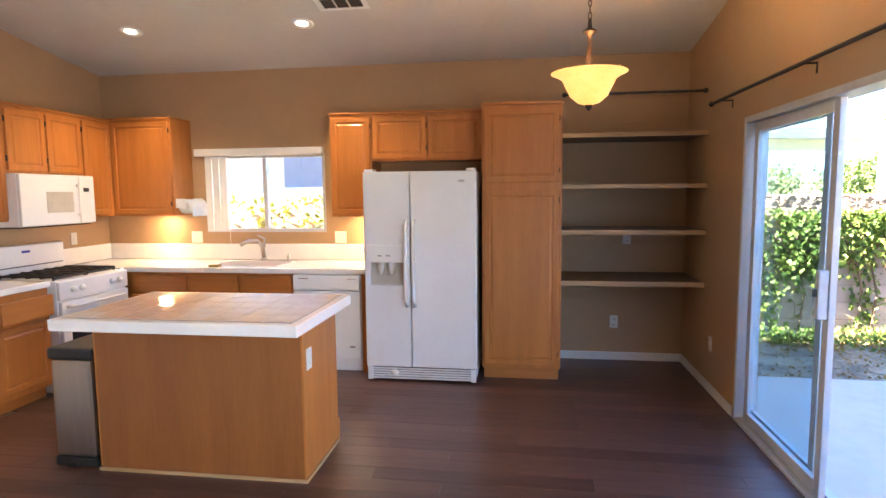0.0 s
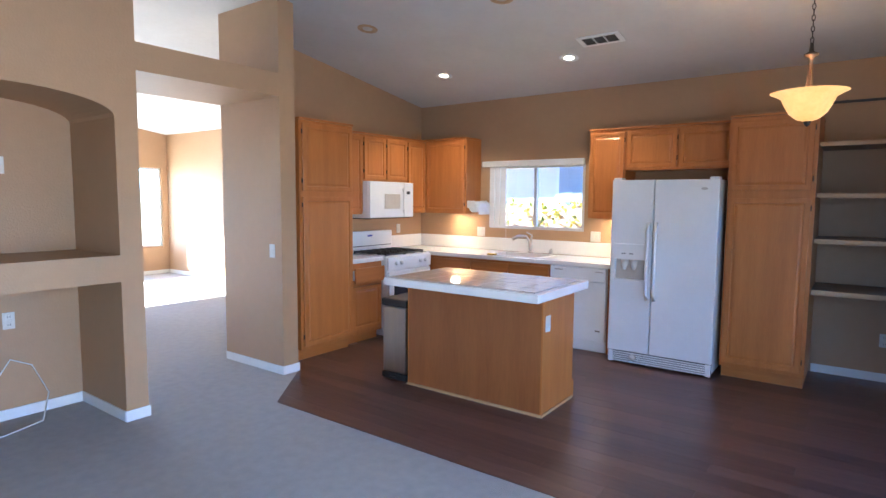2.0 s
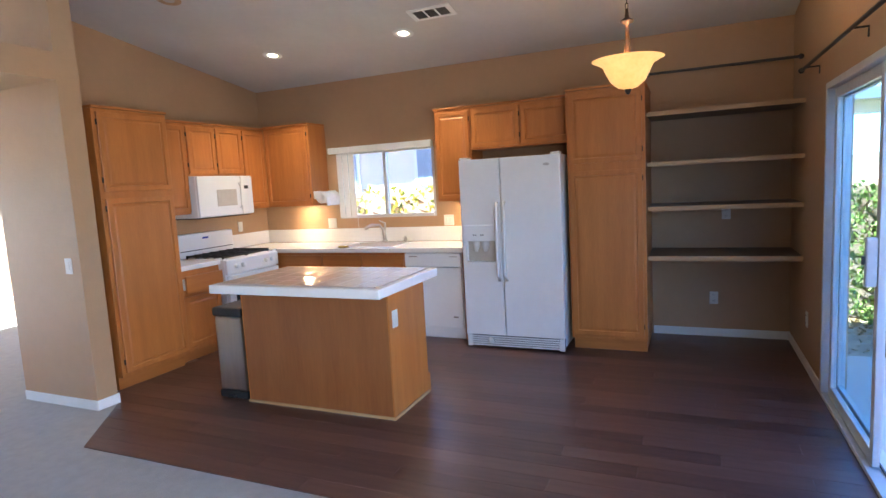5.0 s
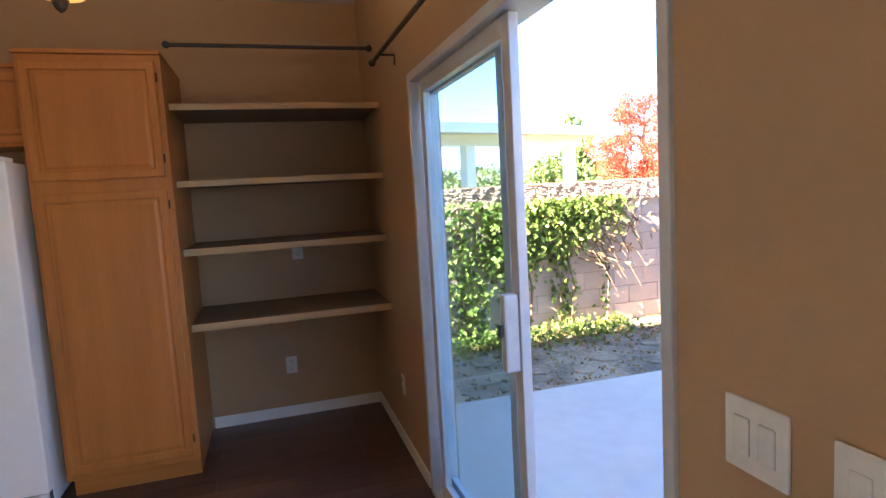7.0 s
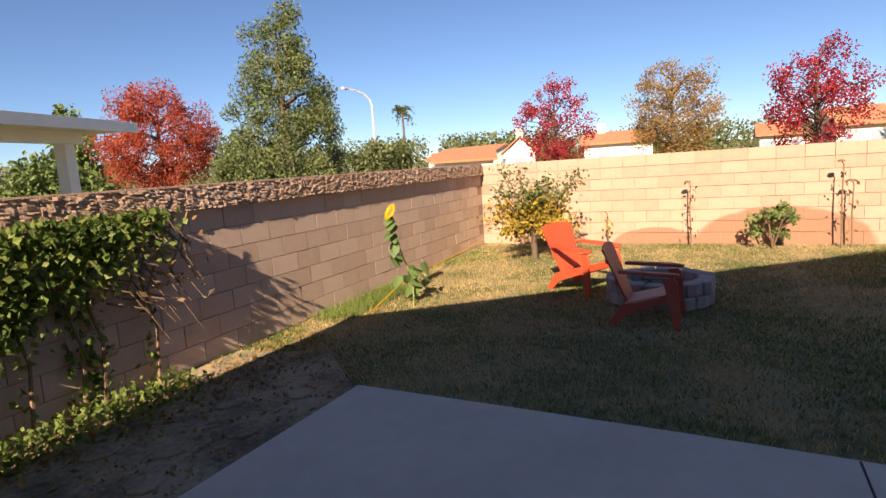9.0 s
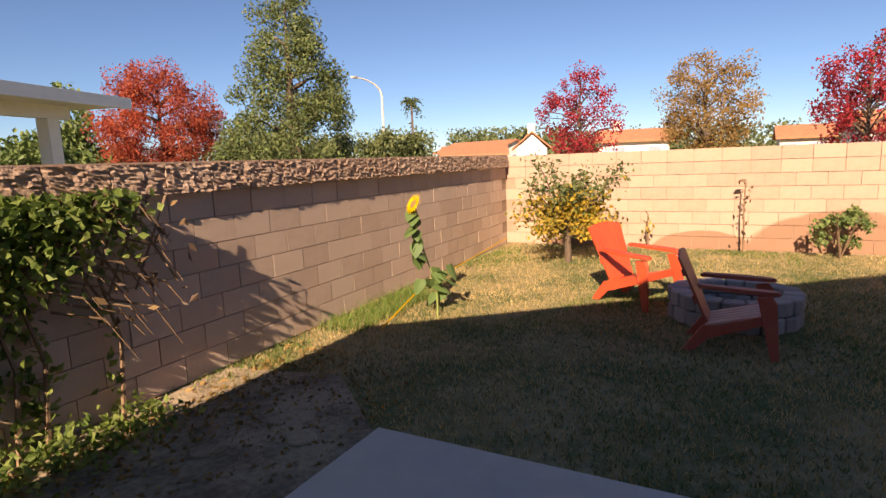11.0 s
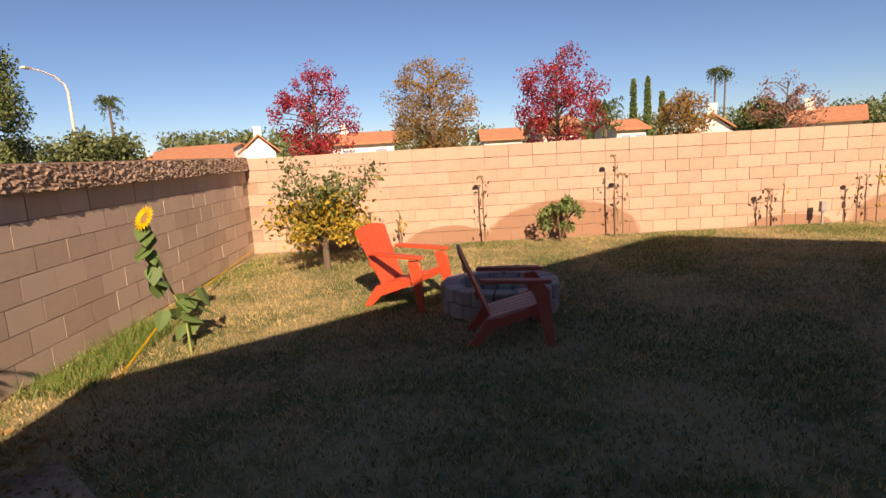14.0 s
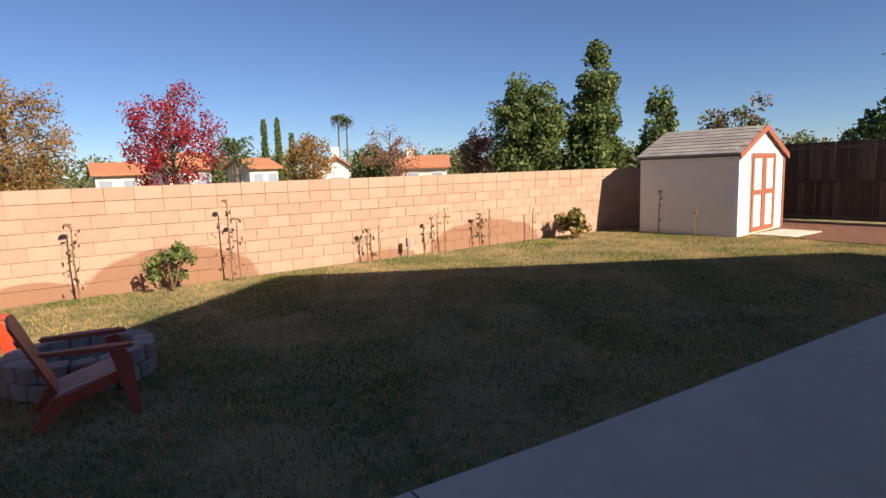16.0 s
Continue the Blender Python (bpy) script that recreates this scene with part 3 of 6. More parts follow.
cabinet("base_cabinet", LEFT + 0.003, -2.98, 3.105, 3.598, 0, 0.865, [(3.13, 3.57, 0.15, 0.62, "door")], "x", "honey oak base cabinet with open drawer", 0.10)
dr = thing("drawer", -2.95, 3.35, 0.68, "honey oak drawer pulled slightly open", "drawer")
part("drawer_box", bx(bm_new(), -3.3, -2.93, 3.15, 3.55, 0.69, 0.79), PAPER, dr, "pale drawer side")
part("drawer_front", bx(bm_new(), -2.929, -2.905, 3.13, 3.57, 0.66, 0.82, 0.006), OAKH, dr)
CY = 4.455
cabinet("base_cabinet", LEFT + 0.64, -1.352, CY, BACK - 0.003, 0, 0.865, [(-2.90, -2.36, 0.14, 0.66, "door"), (-2.34, -1.86, 0.14, 0.66, "door"), (-1.84, -1.37, 0.14, 0.66, "door"),
         (-2.90, -2.36, 0.69, 0.84, "drawer"), (-2.34, -1.86, 0.69, 0.84, "drawer"), (-1.84, -1.37, 0.69, 0.84, "drawer")], "y", "honey oak sink base cabinet under white tile", 0.10)
b = bm_new()
bx(b, -0.728, -0.655, CY, BACK - 0.003, 0, 0.865, 0.003)
solo("end_panel", b, OAK, "honey oak end panel beside the dishwasher", "cabinet panel")

# white tiled worktop with sink cut-out
wt = thing("worktop", -2.0, 4.75, 0.87, "white glazed tile worktop with raised backsplash", "worktop")
CE = 4.425
b = bm_new()
bx(b, LEFT + 0.003, -2.18, CE, BACK - 0.02, 0.868, 0.915, 0.008)
bx(b, -1.52, -0.65, CE, BACK - 0.02, 0.868, 0.915, 0.008)
bx(b, -2.18, -1.52, CE, 4.52, 0.868, 0.915, 0.008)
bx(b, -2.18, -1.52, 4.93, BACK - 0.02, 0.868, 0.915, 0.008)
bx(b, LEFT + 0.003, -2.955, 4.372, CE, 0.868, 0.915, 0.004)
part("slab", b, TILEW, wt)
part("backsplash", bx(bm_new(), LEFT + 0.02, -0.65, BACK - 0.02, BACK - 0.003, 0.917, 1.075, 0.005), TILEW, wt)
part("backsplash", bx(bm_new(), LEFT + 0.003, LEFT + 0.019, 4.372, BACK - 0.004, 0.917, 1.075, 0.005), TILEW, wt)
part("worktop_end", bx(bm_new(), LEFT + 0.003, -2.945, 3.108, 3.594, 0.868, 0.915, 0.008), TILEW, wt)
sk = thing("sink", -1.85, 4.72, 0.9, "white kitchen sink set in the tile", "sink")
b = bm_new()
for a in ((-2.18, -2.165, 4.52, 4.93), (-1.535, -1.52, 4.52, 4.93), (-2.164, -1.536, 4.52, 4.535), (-2.164, -1.536, 4.915, 4.93)):
    bx(b, *a, 0.73, 0.922, 0.003)
part("basin_wall", b, WHITEG, sk)
part("basin_floor", bx(bm_new(), -2.164, -1.536, 4.536, 4.914, 0.72, 0.735), WHITEG, sk)
fc = thing("faucet", -1.86, 4.97, 0.92, "brushed steel pull-out kitchen faucet", "faucet")
part("base", lathe(bm_new(), [(0.0, 0), (0.035, 0), (0.032, 0.02), (0.02, 0.03), (0, 0.03)], 16, -1.86, 4.97, 0.917), STEEL, fc, smooth=True)
part("spout", tube(bm_new(), [(-1.86, 4.97, 0.94), (-1.87, 4.965, 1.06), (-1.90, 4.93, 1.115), (-1.96, 4.86, 1.12), (-2.01, 4.80, 1.085)], [0.02, 0.018, 0.016, 0.018, 0.02], 12), STEEL, fc, smooth=True)
part("lever", tube(bm_new(), [(-1.86, 4.97, 1.05), (-1.85, 4.98, 1.13), (-1.91, 4.95, 1.165)], [0.015, 0.012, 0.008], 10), STEEL, fc, smooth=True)
part("deck_plate", bx(bm_new(), -2.0, -1.72, 4.94, 5.0, 0.916, 0.924, 0.003), STEEL, fc)
solo("soap_dispenser", lathe(bm_new(), [(0, 0), (0.02, 0), (0.02, 0.05), (0.012, 0.055), (0.012, 0.07), (0, 0.07)], 14, -1.60, 4.97, 0.916), STEEL, "small steel soap dispenser by the sink", "soap dispenser", smooth=True)
solo("sponge", bx(bm_new(), -2.15, -2.05, 4.46, 4.52, 0.916, 0.935, 0.006), YELLOW, "yellow-green kitchen sponge on the worktop", "sponge")

# dishwasher
dw = thing("dishwasher", -1.04, 4.75, 0, "white built-in dishwasher under the worktop", "dishwasher")
part("body", bx(bm_new(), -1.345, -0.735, 4.47, BACK - 0.01, 0.02, 0.864), WHITEG, dw)
part("door", bx(bm_new(), -1.34, -0.74, 4.435, 4.469, 0.12, 0.72, 0.008), WHITEG, dw)
p = part("control_panel", bx(bm_new(), -1.34, -0.74, 4.425, 4.469, 0.727, 0.86, 0.008), WHITEG, dw)
part("latch_label", bx(bm_new(), -1.29, -1.20, 4.422, 4.426, 0.825, 0.835), STONE, p)
part("latch_label", bx(bm_new(), -0.85, -0.77, 4.422, 4.426, 0.825, 0.832), STONE, p)
part("badge", bx(bm_new(), -0.84, -0.79, 4.432, 4.4355, 0.22, 0.235), STONE, dw)
part("toe_plate", bx(bm_new(), -1.34, -0.74, 4.49, 4.5, 0.0, 0.115), WHITEG, dw)

# refrigerator
fr = thing("refrigerator", -0.17, 4.6, 0, "white side-by-side refrigerator with ice dispenser", "refrigerator")
FX0, FX1, FYF = -0.635, 0.29, 4.235
part("body", bx(bm_new(), FX0 + 0.006, FX1 - 0.006, FYF + 0.075, 4.98, 0.03, 1.735, 0.008), WHITEG, fr)
SPL = FX0 + 0.385
b = bm_new()
x0, x1, h0, h1 = FX0, SPL - 0.004, FX0 + 0.045, SPL - 0.06
ring = [(x0, 0.125), (x1, 0.125), (x1, 1.735), (x0, 1.735)]
hole = [(h0, 0.80), (h1, 0.80), (h1, 1.14), (h0, 1.14)]
va = [[b.verts.new((x, y, z)) for x, z in ring] for y in (FYF, FYF + 0.07)]
vb = [[b.verts.new((x, y, z)) for x, z in hole] for y in (FYF, FYF + 0.056)]
b.faces.new(va[1])
b.faces.new(vb[1])
for k in range(4):
    n_ = (k + 1) % 4
    b.faces.new((va[0][k], va[0][n_], vb[0][n_], vb[0][k]))
    b.faces.new((va[0][k], va[0][n_], va[1][n_], va[1][k]))
    b.faces.new((vb[0][k], vb[0][n_], vb[1][n_], vb[1][k]))
bmesh.ops.bevel(b, geom=[e for e in b.edges if all(v in va[0] for v in e.verts)], offset=0.01, segments=2, affect="EDGES")
fd = part("freezer_door", b, WHITEG, fr)
# grey panel puts the shade of the white recess into its colour
part("dispenser_recess", bx(bm_new(), FX0 + 0.046, SPL - 0.061, FYF + 0.046, FYF + 0.0545, 0.812, 0.999), DIMLAMP, fd, "grey dispenser recess")
part("refrigerator_door", bx(bm_new(), SPL + 0.004, FX1, FYF, FYF + 0.07, 0.125, 1.735, 0.012), WHITEG, fr)
dp = part("dispenser_panel", bx(bm_new(), FX0 + 0.02, SPL - 0.055, FYF - 0.008, FYF + 0.05, 1.0, 1.145, 0.006), WHITEG, fd)
part("dispenser_tray", bx(bm_new(), FX0 + 0.04, SPL - 0.06, FYF - 0.012, FYF + 0.054, 0.79, 0.81, 0.004), WHITEG, fd)
for i, xx in enumerate((0.115, 0.135, 0.185, 0.205)):
    part("button", bx(bm_new(), FX0 + xx, FX0 + xx + 0.012, FYF - 0.011, FYF - 0.007, 1.05, 1.06), BLACKP, fd)
for xx in (0.10, 0.19):
    b = bm_new()
    tube(b, [(FX0 + xx + 0.03, FYF + 0.035, 0.995), (FX0 + xx + 0.03, FYF + 0.028, 0.95), (FX0 + xx + 0.03, FYF + 0.02, 0.90)], [0.035, 0.03, 0.014], 12)
    part("dispenser_lever", b, PLATE, fd, smooth=True)
for xx in (SPL - 0.045, SPL + 0.022):
    b = bm_new()
    pts = [(xx + 0.012, FYF - 0.002, 0.64), (xx + 0.012, FYF - 0.045, 0.70), (xx + 0.012, FYF - 0.05, 1.0), (xx + 0.012, FYF - 0.045, 1.28), (xx + 0.012, FYF - 0.002, 1.345)]
    tube(b, pts, [0.016, 0.015, 0.014, 0.015, 0.016], 10)
    part("handle", b, WHITEG, fr, smooth=True)
for xx in (FX0 + 0.01, FX1 - 0.085):
    part("hinge_cover", bx(bm_new(), xx, xx + 0.075, FYF + 0.01, FYF + 0.12, 1.736, 1.757, 0.006), WHITEG, fr)
b = bm_new()
lathe(b, [(0, 0), (0.028, 0), (0.028, 0.003), (0, 0.003)], 20, squash=0.42)
bmesh.ops.transform(b, matrix=Matrix.Translation((FX1 - 0.12, FYF - 0.0005, 1.655)) @ Matrix.Rotation(radians(90), 4, "X"), verts=b.verts)
part("badge", b, STEEL, fr)
gr = part("base_grille", bx(bm_new(), FX0 + 0.01, FX1 - 0.01, FYF + 0.03, FYF + 0.075, 0.015, 0.118), BLACKP, fr)
for i in range(5):
    part("grille_bar", bx(bm_new(), FX0 + 0.05, FX1 - 0.05, FYF + 0.012, FYF + 0.029, 0.022 + i * 0.02, 0.034 + i * 0.02, 0.002), WHITEG, gr)
for xx in (FX0 + 0.008, FX1 - 0.052):
    part("grille_end", bx(bm_new(), xx, xx + 0.044, FYF + 0.01, FYF + 0.029, 0.012, 0.12, 0.003), WHITEG, gr)
b = bm_new()
lathe(b, [(0, 0), (0.033, 0), (0.03, 0.012), (0, 0.014)], 20)
bmesh.ops.transform(b, matrix=Matrix.Translation((FX0 + 0.24, FYF + 0.011, 0.075)) @ Matrix.Rotation(radians(90), 4, "X"), verts=b.verts)
part("filter_knob", b, PLATE, gr, "cream water filter knob", smooth=True)

# gas range
rg = thing("gas_range", -3.25, 3.98, 0, "white freestanding gas range with black grates", "stove")
SX, SY0, SY1 = -2.91, 3.602, 4.365
part("body", bx(bm_new(), LEFT + 0.02, SX, SY0, SY1, 0.02, 0.905, 0.006), WHITEG, rg)
part("oven_door", bx(bm_new(), SX + 0.001, SX + 0.035, SY0 + 0.01, SY1 - 0.01, 0.24, 0.74, 0.008), WHITEG, rg)
part("oven_window", bx(bm_new(), SX + 0.033, SX + 0.038, SY0 + 0.09, SY1 - 0.09, 0.32, 0.62, 0.002), DGLASS, rg)
part("oven_handle", tube(bm_new(), [(SX + 0.03, SY0 + 0.06, 0.70), (SX + 0.07, SY0 + 0.08, 0.70), (SX + 0.07, SY1 - 0.08, 0.70), (SX + 0.03, SY1 - 0.06, 0.70)], 0.011, 10), WHITEG, rg, smooth=True)
part("storage_drawer", bx(bm_new(), SX + 0.001, SX + 0.03, SY0 + 0.01, SY1 - 0.01, 0.06, 0.225, 0.008), WHITEG, rg)
cp = part("control_panel", bx(bm_new(), SX + 0.001, SX + 0.03, SY0, SY1, 0.755, 0.90, 0.01), WHITEG, rg)
for i in range(4):
    yy = SY0 + (0.13, 0.22, 0.56, 0.65)[i]
    b = bm_new()
    lathe(b, [(0.0, 0), (0.024, 0), (0.02, 0.028), (0, 0.03)], 16)
    bmesh.ops.transform(b, matrix=Matrix.Translation((SX + 0.03, yy, 0.83)) @ Matrix.Rotation(radians(90), 4, "Y"), verts=b.verts)
    part("knob", b, WHITEG, cp, smooth=True)
bg = part("backguard", bx(bm_new(), LEFT + 0.02, LEFT + 0.10, SY0, SY1, 0.906, 1.155, 0.012), WHITEG, rg)
part("display", bx(bm_new(), LEFT + 0.098, LEFT + 0.103, SY0 + 0.32, SY0 + 0.40, 1.09, 1.11), BLUE, bg)
part("trim_line", bx(bm_new(), LEFT + 0.098, LEFT + 0.103, SY0 + 0.02, SY1 - 0.02, 0.975, 0.983), BLACKP, bg)
for i in range(2):
    g0, g1 = SY0 + 0.05 + i * 0.34, SY0 + 0.37 + i * 0.34
    b = bm_new()
    for a in range(4):
        yy = g0 + a * (g1 - g0) / 3
        bx(b, LEFT + 0.14, SX - 0.05, yy - 0.006, yy + 0.006, 0.925, 0.942, 0.002)
    for a in range(5):
        xx = LEFT + 0.14 + a * (SX - 0.05 - LEFT - 0.14) / 4
        bx(b, xx - 0.006, xx + 0.006, g0, g1, 0.915, 0.935, 0.002)
    for xx in (LEFT + 0.15, SX - 0.06):
        for yy in (g0, g1):
            bx(b, xx - 0.006, xx + 0.006, yy - 0.006, yy + 0.006, 0.905, 0.93)
    part("grate", b, IRON, rg)
    for xx in (LEFT + 0.25, SX - 0.17):
        part("burner", lathe(bm_new(), [(0, 0), (0.05, 0), (0.045, 0.014), (0, 0.016)], 18, xx, (g0 + g1) / 2, 0.906), IRON, rg, smooth=True)

# microwave over the range
mw = thing("microwave", -3.4, 3.98, 1.33, "white microwave mounted over the gas range", "microwave")
MX = LEFT + 0.42
part("body", bx(bm_new(), LEFT + 0.005, MX, SY0 - 0.005, SY1 - 0.002, 1.325, 1.742, 0.006), WHITEG, mw)
md = part("door", bx(bm_new(), MX + 0.001, MX + 0.03, SY0 - 0.003, SY1 - 0.18, 1.33, 1.738, 0.01), WHITEG, mw)
part("door_window", bx(bm_new(), MX + 0.029, MX + 0.033, SY0 + 0.24, SY1 - 0.25, 1.43, 1.60, 0.003), DIMLAMP, md)
part("handle", tube(bm_new(), [(MX + 0.03, SY1 - 0.205, 1.40), (MX + 0.055, SY1 - 0.205, 1.43), (MX + 0.055, SY1 - 0.205, 1.63), (MX + 0.03, SY1 - 0.205, 1.66)], 0.009, 8), WHITEG, md, smooth=True)
mp_ = part("control_panel", bx(bm_new(), MX + 0.001, MX + 0.03, SY1 - 0.176, SY1 - 0.004, 1.33, 1.738, 0.01), WHITEG, mw)
part("display", bx(bm_new(), MX + 0.029, MX + 0.033, SY1 - 0.13, SY1 - 0.07, 1.60, 1.635), BLACKP, mp_)
part("vent_strip", bx(bm_new(), LEFT + 0.03, MX - 0.01, SY0 + 0.02, SY1 - 0.03, 1.315, 1.324), DARKGAP, mw)

# paper towel holder
pt = thing("paper_towel_holder", -2.55, 4.86, 1.46, "white paper towel roll on a cabinet-side holder", "paper towel")
b = bm_new()
lathe(b, [(0.018, 0), (0.068, 0), (0.068, 0.27), (0.018, 0.27), (0.018, 0)], 28)
bmesh.ops.transform(b, matrix=Matrix.Translation((-2.545, 5.05, 1.455)) @ Matrix.Rotation(radians(90), 4, "X"), verts=b.verts)
part("roll", b, PAPER, pt, smooth=True)
part("bracket", bx(bm_new(), -2.632, -2.53, 4.765, 4.775, 1.44, 1.53, 0.004), WHITEG, pt)
part("bracket", bx(bm_new(), -2.632, -2.53, 5.055, 5.065, 1.44, 1.53, 0.004), WHITEG, pt)
part("loose_sheet", bx(bm_new(), -2.479, -2.476, 4.79, 5.04, 1.36, 1.46), PAPER, pt)


# ---------------------------------------------------------------- island
isl = thing("kitchen_island", -1.11, 2.8, 0, "oak kitchen island with tiled top", "kitchen island")
IX0, IX1, IY0, IY1 = -1.725, -0.495, 2.545, 3.08
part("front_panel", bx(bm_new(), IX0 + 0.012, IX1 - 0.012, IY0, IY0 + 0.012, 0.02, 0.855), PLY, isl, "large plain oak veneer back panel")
part("side_panel", bx(bm_new(), IX1 - 0.012, IX1, IY0, IY1, 0.02, 0.855, 0.002), OAK, isl)
part("side_panel", bx(bm_new(), IX0, IX0 + 0.012, IY0, IY1, 0.02, 0.855, 0.002), OAK, isl)
part("body", bx(bm_new(), IX0 + 0.013, IX1 - 0.013, IY0 + 0.013, IY1 - 0.01, 0.01, 0.855), OAK, isl)
b = bm_new()
bx(b, IX0 - 0.006, IX1 + 0.006, IY0 - 0.008, IY0 - 0.001, 0, 0.02, 0.002)
bx(b, IX1 + 0.001, IX1 + 0.008, IY0 - 0.001, IY1, 0, 0.02, 0.002)
part("shoe_moulding", b, EDGEWOOD, isl)
part("foot_block", bx(bm_new(), IX1 - 0.05, IX1 - 0.0, IY1 + 0.001, IY1 + 0.03, 0.0, 0.14), OAK, isl)
TX0, TX1, TY0, TY1 = -1.80, -0.43, 2.33, 3.20
top = part("top_edge", bx(bm_new(), TX0, TX1, TY0, TY1, 0.858, 0.92, 0.008), TILEW, isl, "white tile edging")
part("grout_bed", bx(bm_new(), TX0 + 0.045, TX1 - 0.045, TY0 + 0.045, TY1 - 0.045, 0.915, 0.924), GROUT, isl)
nx, ny = 8, 5
tw, th = (TX1 - TX0 - 0.09) / nx, (TY1 - TY0 - 0.09) / ny
tile_me = mesh_of("tile", bx(bm_new(), -tw / 2 + 0.003, tw / 2 - 0.003, -th / 2 + 0.003, th / 2 - 0.003, 0, 0.005, 0.0015), ISLTILE)
for i in range(nx):
    for j in range(ny):
        t = part("tile", tile_me, None, isl)
        t.matrix_basis = Matrix.Translation((TX0 + 0.045 + (i + 0.5) * tw, TY0 + 0.045 + (j + 0.5) * th, 0.922)) @ pose(0, 0, 0, random.uniform(-0.25, 0.25), random.uniform(-0.25, 0.25), 0)


def plate(name, x, y, z, normal, kind, label):
    """Wall plate; normal '+x', '-x', '-y'."""
    s = thing(name, x, y, z, label, name.replace("_", " "), local=True, rz={"-y": 0, "+x": 90, "-x": -90}[normal])
    wide = 0.058 if kind == "double" else 0.036
    part("cover", bx(bm_new(), -wide, wide, -0.007, -0.0005, -0.058, 0.058, 0.003), PLATE, s)
    if kind == "outlet":
        for zz in (-0.028, 0.028):
            f = part("socket", bx(bm_new(), -0.017, 0.017, -0.010, -0.0065, zz - 0.02, zz + 0.02, 0.004), PLATE, s)
            for xx in (-0.007, 0.007):
                part("slot", bx(bm_new(), xx - 0.0015, xx + 0.0015, -0.0115, -0.0098, zz - 0.007, zz + 0.007), BLACKP, f)
    else:
        for xx in ((-0.023, 0.023) if kind == "double" else (0,)):
            part("rocker", bx(bm_new(), xx - 0.015, xx + 0.015, -0.011, -0.0065, -0.03, 0.03, 0.003), PLATE, s)
    return s


plate("outlet", IX1 + 0.0, 2.62, 0.67, "+x", "switch", "ivory outlet plate on the island side")
plate("outlet", -2.62, BACK, 1.14, "-y", "double", "ivory double wall plate above the worktop")
plate("outlet", -1.11, BACK, 1.14, "-y", "double", "ivory double wall plate above the worktop")
plate("outlet", 1.49, BACK, 0.36, "-y", "outlet", "ivory outlet in the shelf alcove")
plate("outlet", 1.59, BACK, 1.14, "-y", "outlet", "ivory outlet under a shelf")
plate("outlet", LEFT, 4.6, 1.16, "+x", "switch", "ivory plate beside the range")
plate("outlet", RIGHT, 4.28, 0.38, "-x", "outlet", "ivory outlet beside the patio door")
plate("light_switch", RIGHT, 1.78, 1.09, "-x", "double", "ivory double light switch beside the patio door")
plate("light_switch", RIGHT, 1.62, 1.085, "-x", "switch", "ivory light switch beside the patio door")
plate("light_switch", RIGHT, 1.24, 1.10, "-x", "switch", "ivory blank plate on the wall")
plate("light_switch", -2.87, 2.075, 1.085, "-y", "switch", "ivory light switch on the opening jamb")
for yy, zz, kk in ((-0.22, 1.75, "switch"), (0.09, 1.755, "outlet"), (0.30, 1.755, "switch")):
    plate("outlet", MEDIA - 0.70, yy, zz, "+x", kk, "ivory wall plate inside the arched niche")
for yy in (0.10, 0.31):
    plate("outlet", MEDIA - 0.70, yy, 0.69, "+x", "outlet", "ivory outlet in the media recess")
plate("outlet", RIGHT, 1.72, 0.30, "-x", "outlet", "ivory outlet low on the wall")
plate("outlet", -8.91, FY, 0.33, "-y", "outlet", "ivory outlet in the far room")
plate("outlet", -8.62, FY, 0.33, "-y", "outlet", "ivory outlet in the far room")
c = tube(bm_new(), [(MEDIA - 0.6, -0.3, 0.45), (MEDIA - 0.5, -0.25, 0.2), (MEDIA - 0.4, -0.1, 0.012), (MEDIA - 0.35, 0.15, 0.01), (MEDIA - 0.45, 0.4, 0.012), (MEDIA - 0.62, 0.5, 0.15), (MEDIA - 0.66, 0.42, 0.36), (MEDIA - 0.68, 0.3, 0.42), (MEDIA - 0.68, 0.22, 0.3)], 0.005, 6)
solo("cable", c, PLATE, "loose white coaxial cable in the recess", "cable", smooth=True)
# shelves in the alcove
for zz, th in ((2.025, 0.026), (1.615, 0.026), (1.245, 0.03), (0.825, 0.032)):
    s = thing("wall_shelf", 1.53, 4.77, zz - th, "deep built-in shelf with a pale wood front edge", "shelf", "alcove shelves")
    # board is a darker brown than its front edge
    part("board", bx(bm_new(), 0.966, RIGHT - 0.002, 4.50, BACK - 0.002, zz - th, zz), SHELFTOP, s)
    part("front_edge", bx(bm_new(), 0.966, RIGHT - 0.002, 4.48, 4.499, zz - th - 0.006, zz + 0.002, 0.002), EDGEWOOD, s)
# trash can
tr = thing("trash_can", -1.92, 2.72, 0, "slim steel step trash can with black lid", "trash can")
part("body", bx(bm_new(), -2.03, -1.77, 2.57, 2.93, 0.055, 0.63, 0.02), STEEL, tr)
part("base", bx(bm_new(), -2.035, -1.765, 2.565, 2.935, 0, 0.054, 0.01), BLACKP, tr)
part("lid", bx(bm_new(), -2.04, -1.76, 2.56, 2.94, 0.632, 0.70, 0.018), BLACKP, tr)
part("pedal", bx(bm_new(), -1.93, -1.87, 2.53, 2.564, 0.012, 0.03, 0.004), BLACKP, tr)
solo("door_mat", bx(bm_new(), 2.35, 2.85, 2.05, 2.62, -0.099, -0.085, 0.004), FENCEW, "dark bristle door mat on the patio", "door mat")
solo("hand_tool", tube(bm_new(), [(2.02, 1.55, 0.30), (1.98, 1.50, 0.10), (1.97, 1.48, 0.0)], [0.02, 0.016, 0.02], 10), BLACKP, "dark rounded handle leaning by the wall", "handle", smooth=True)
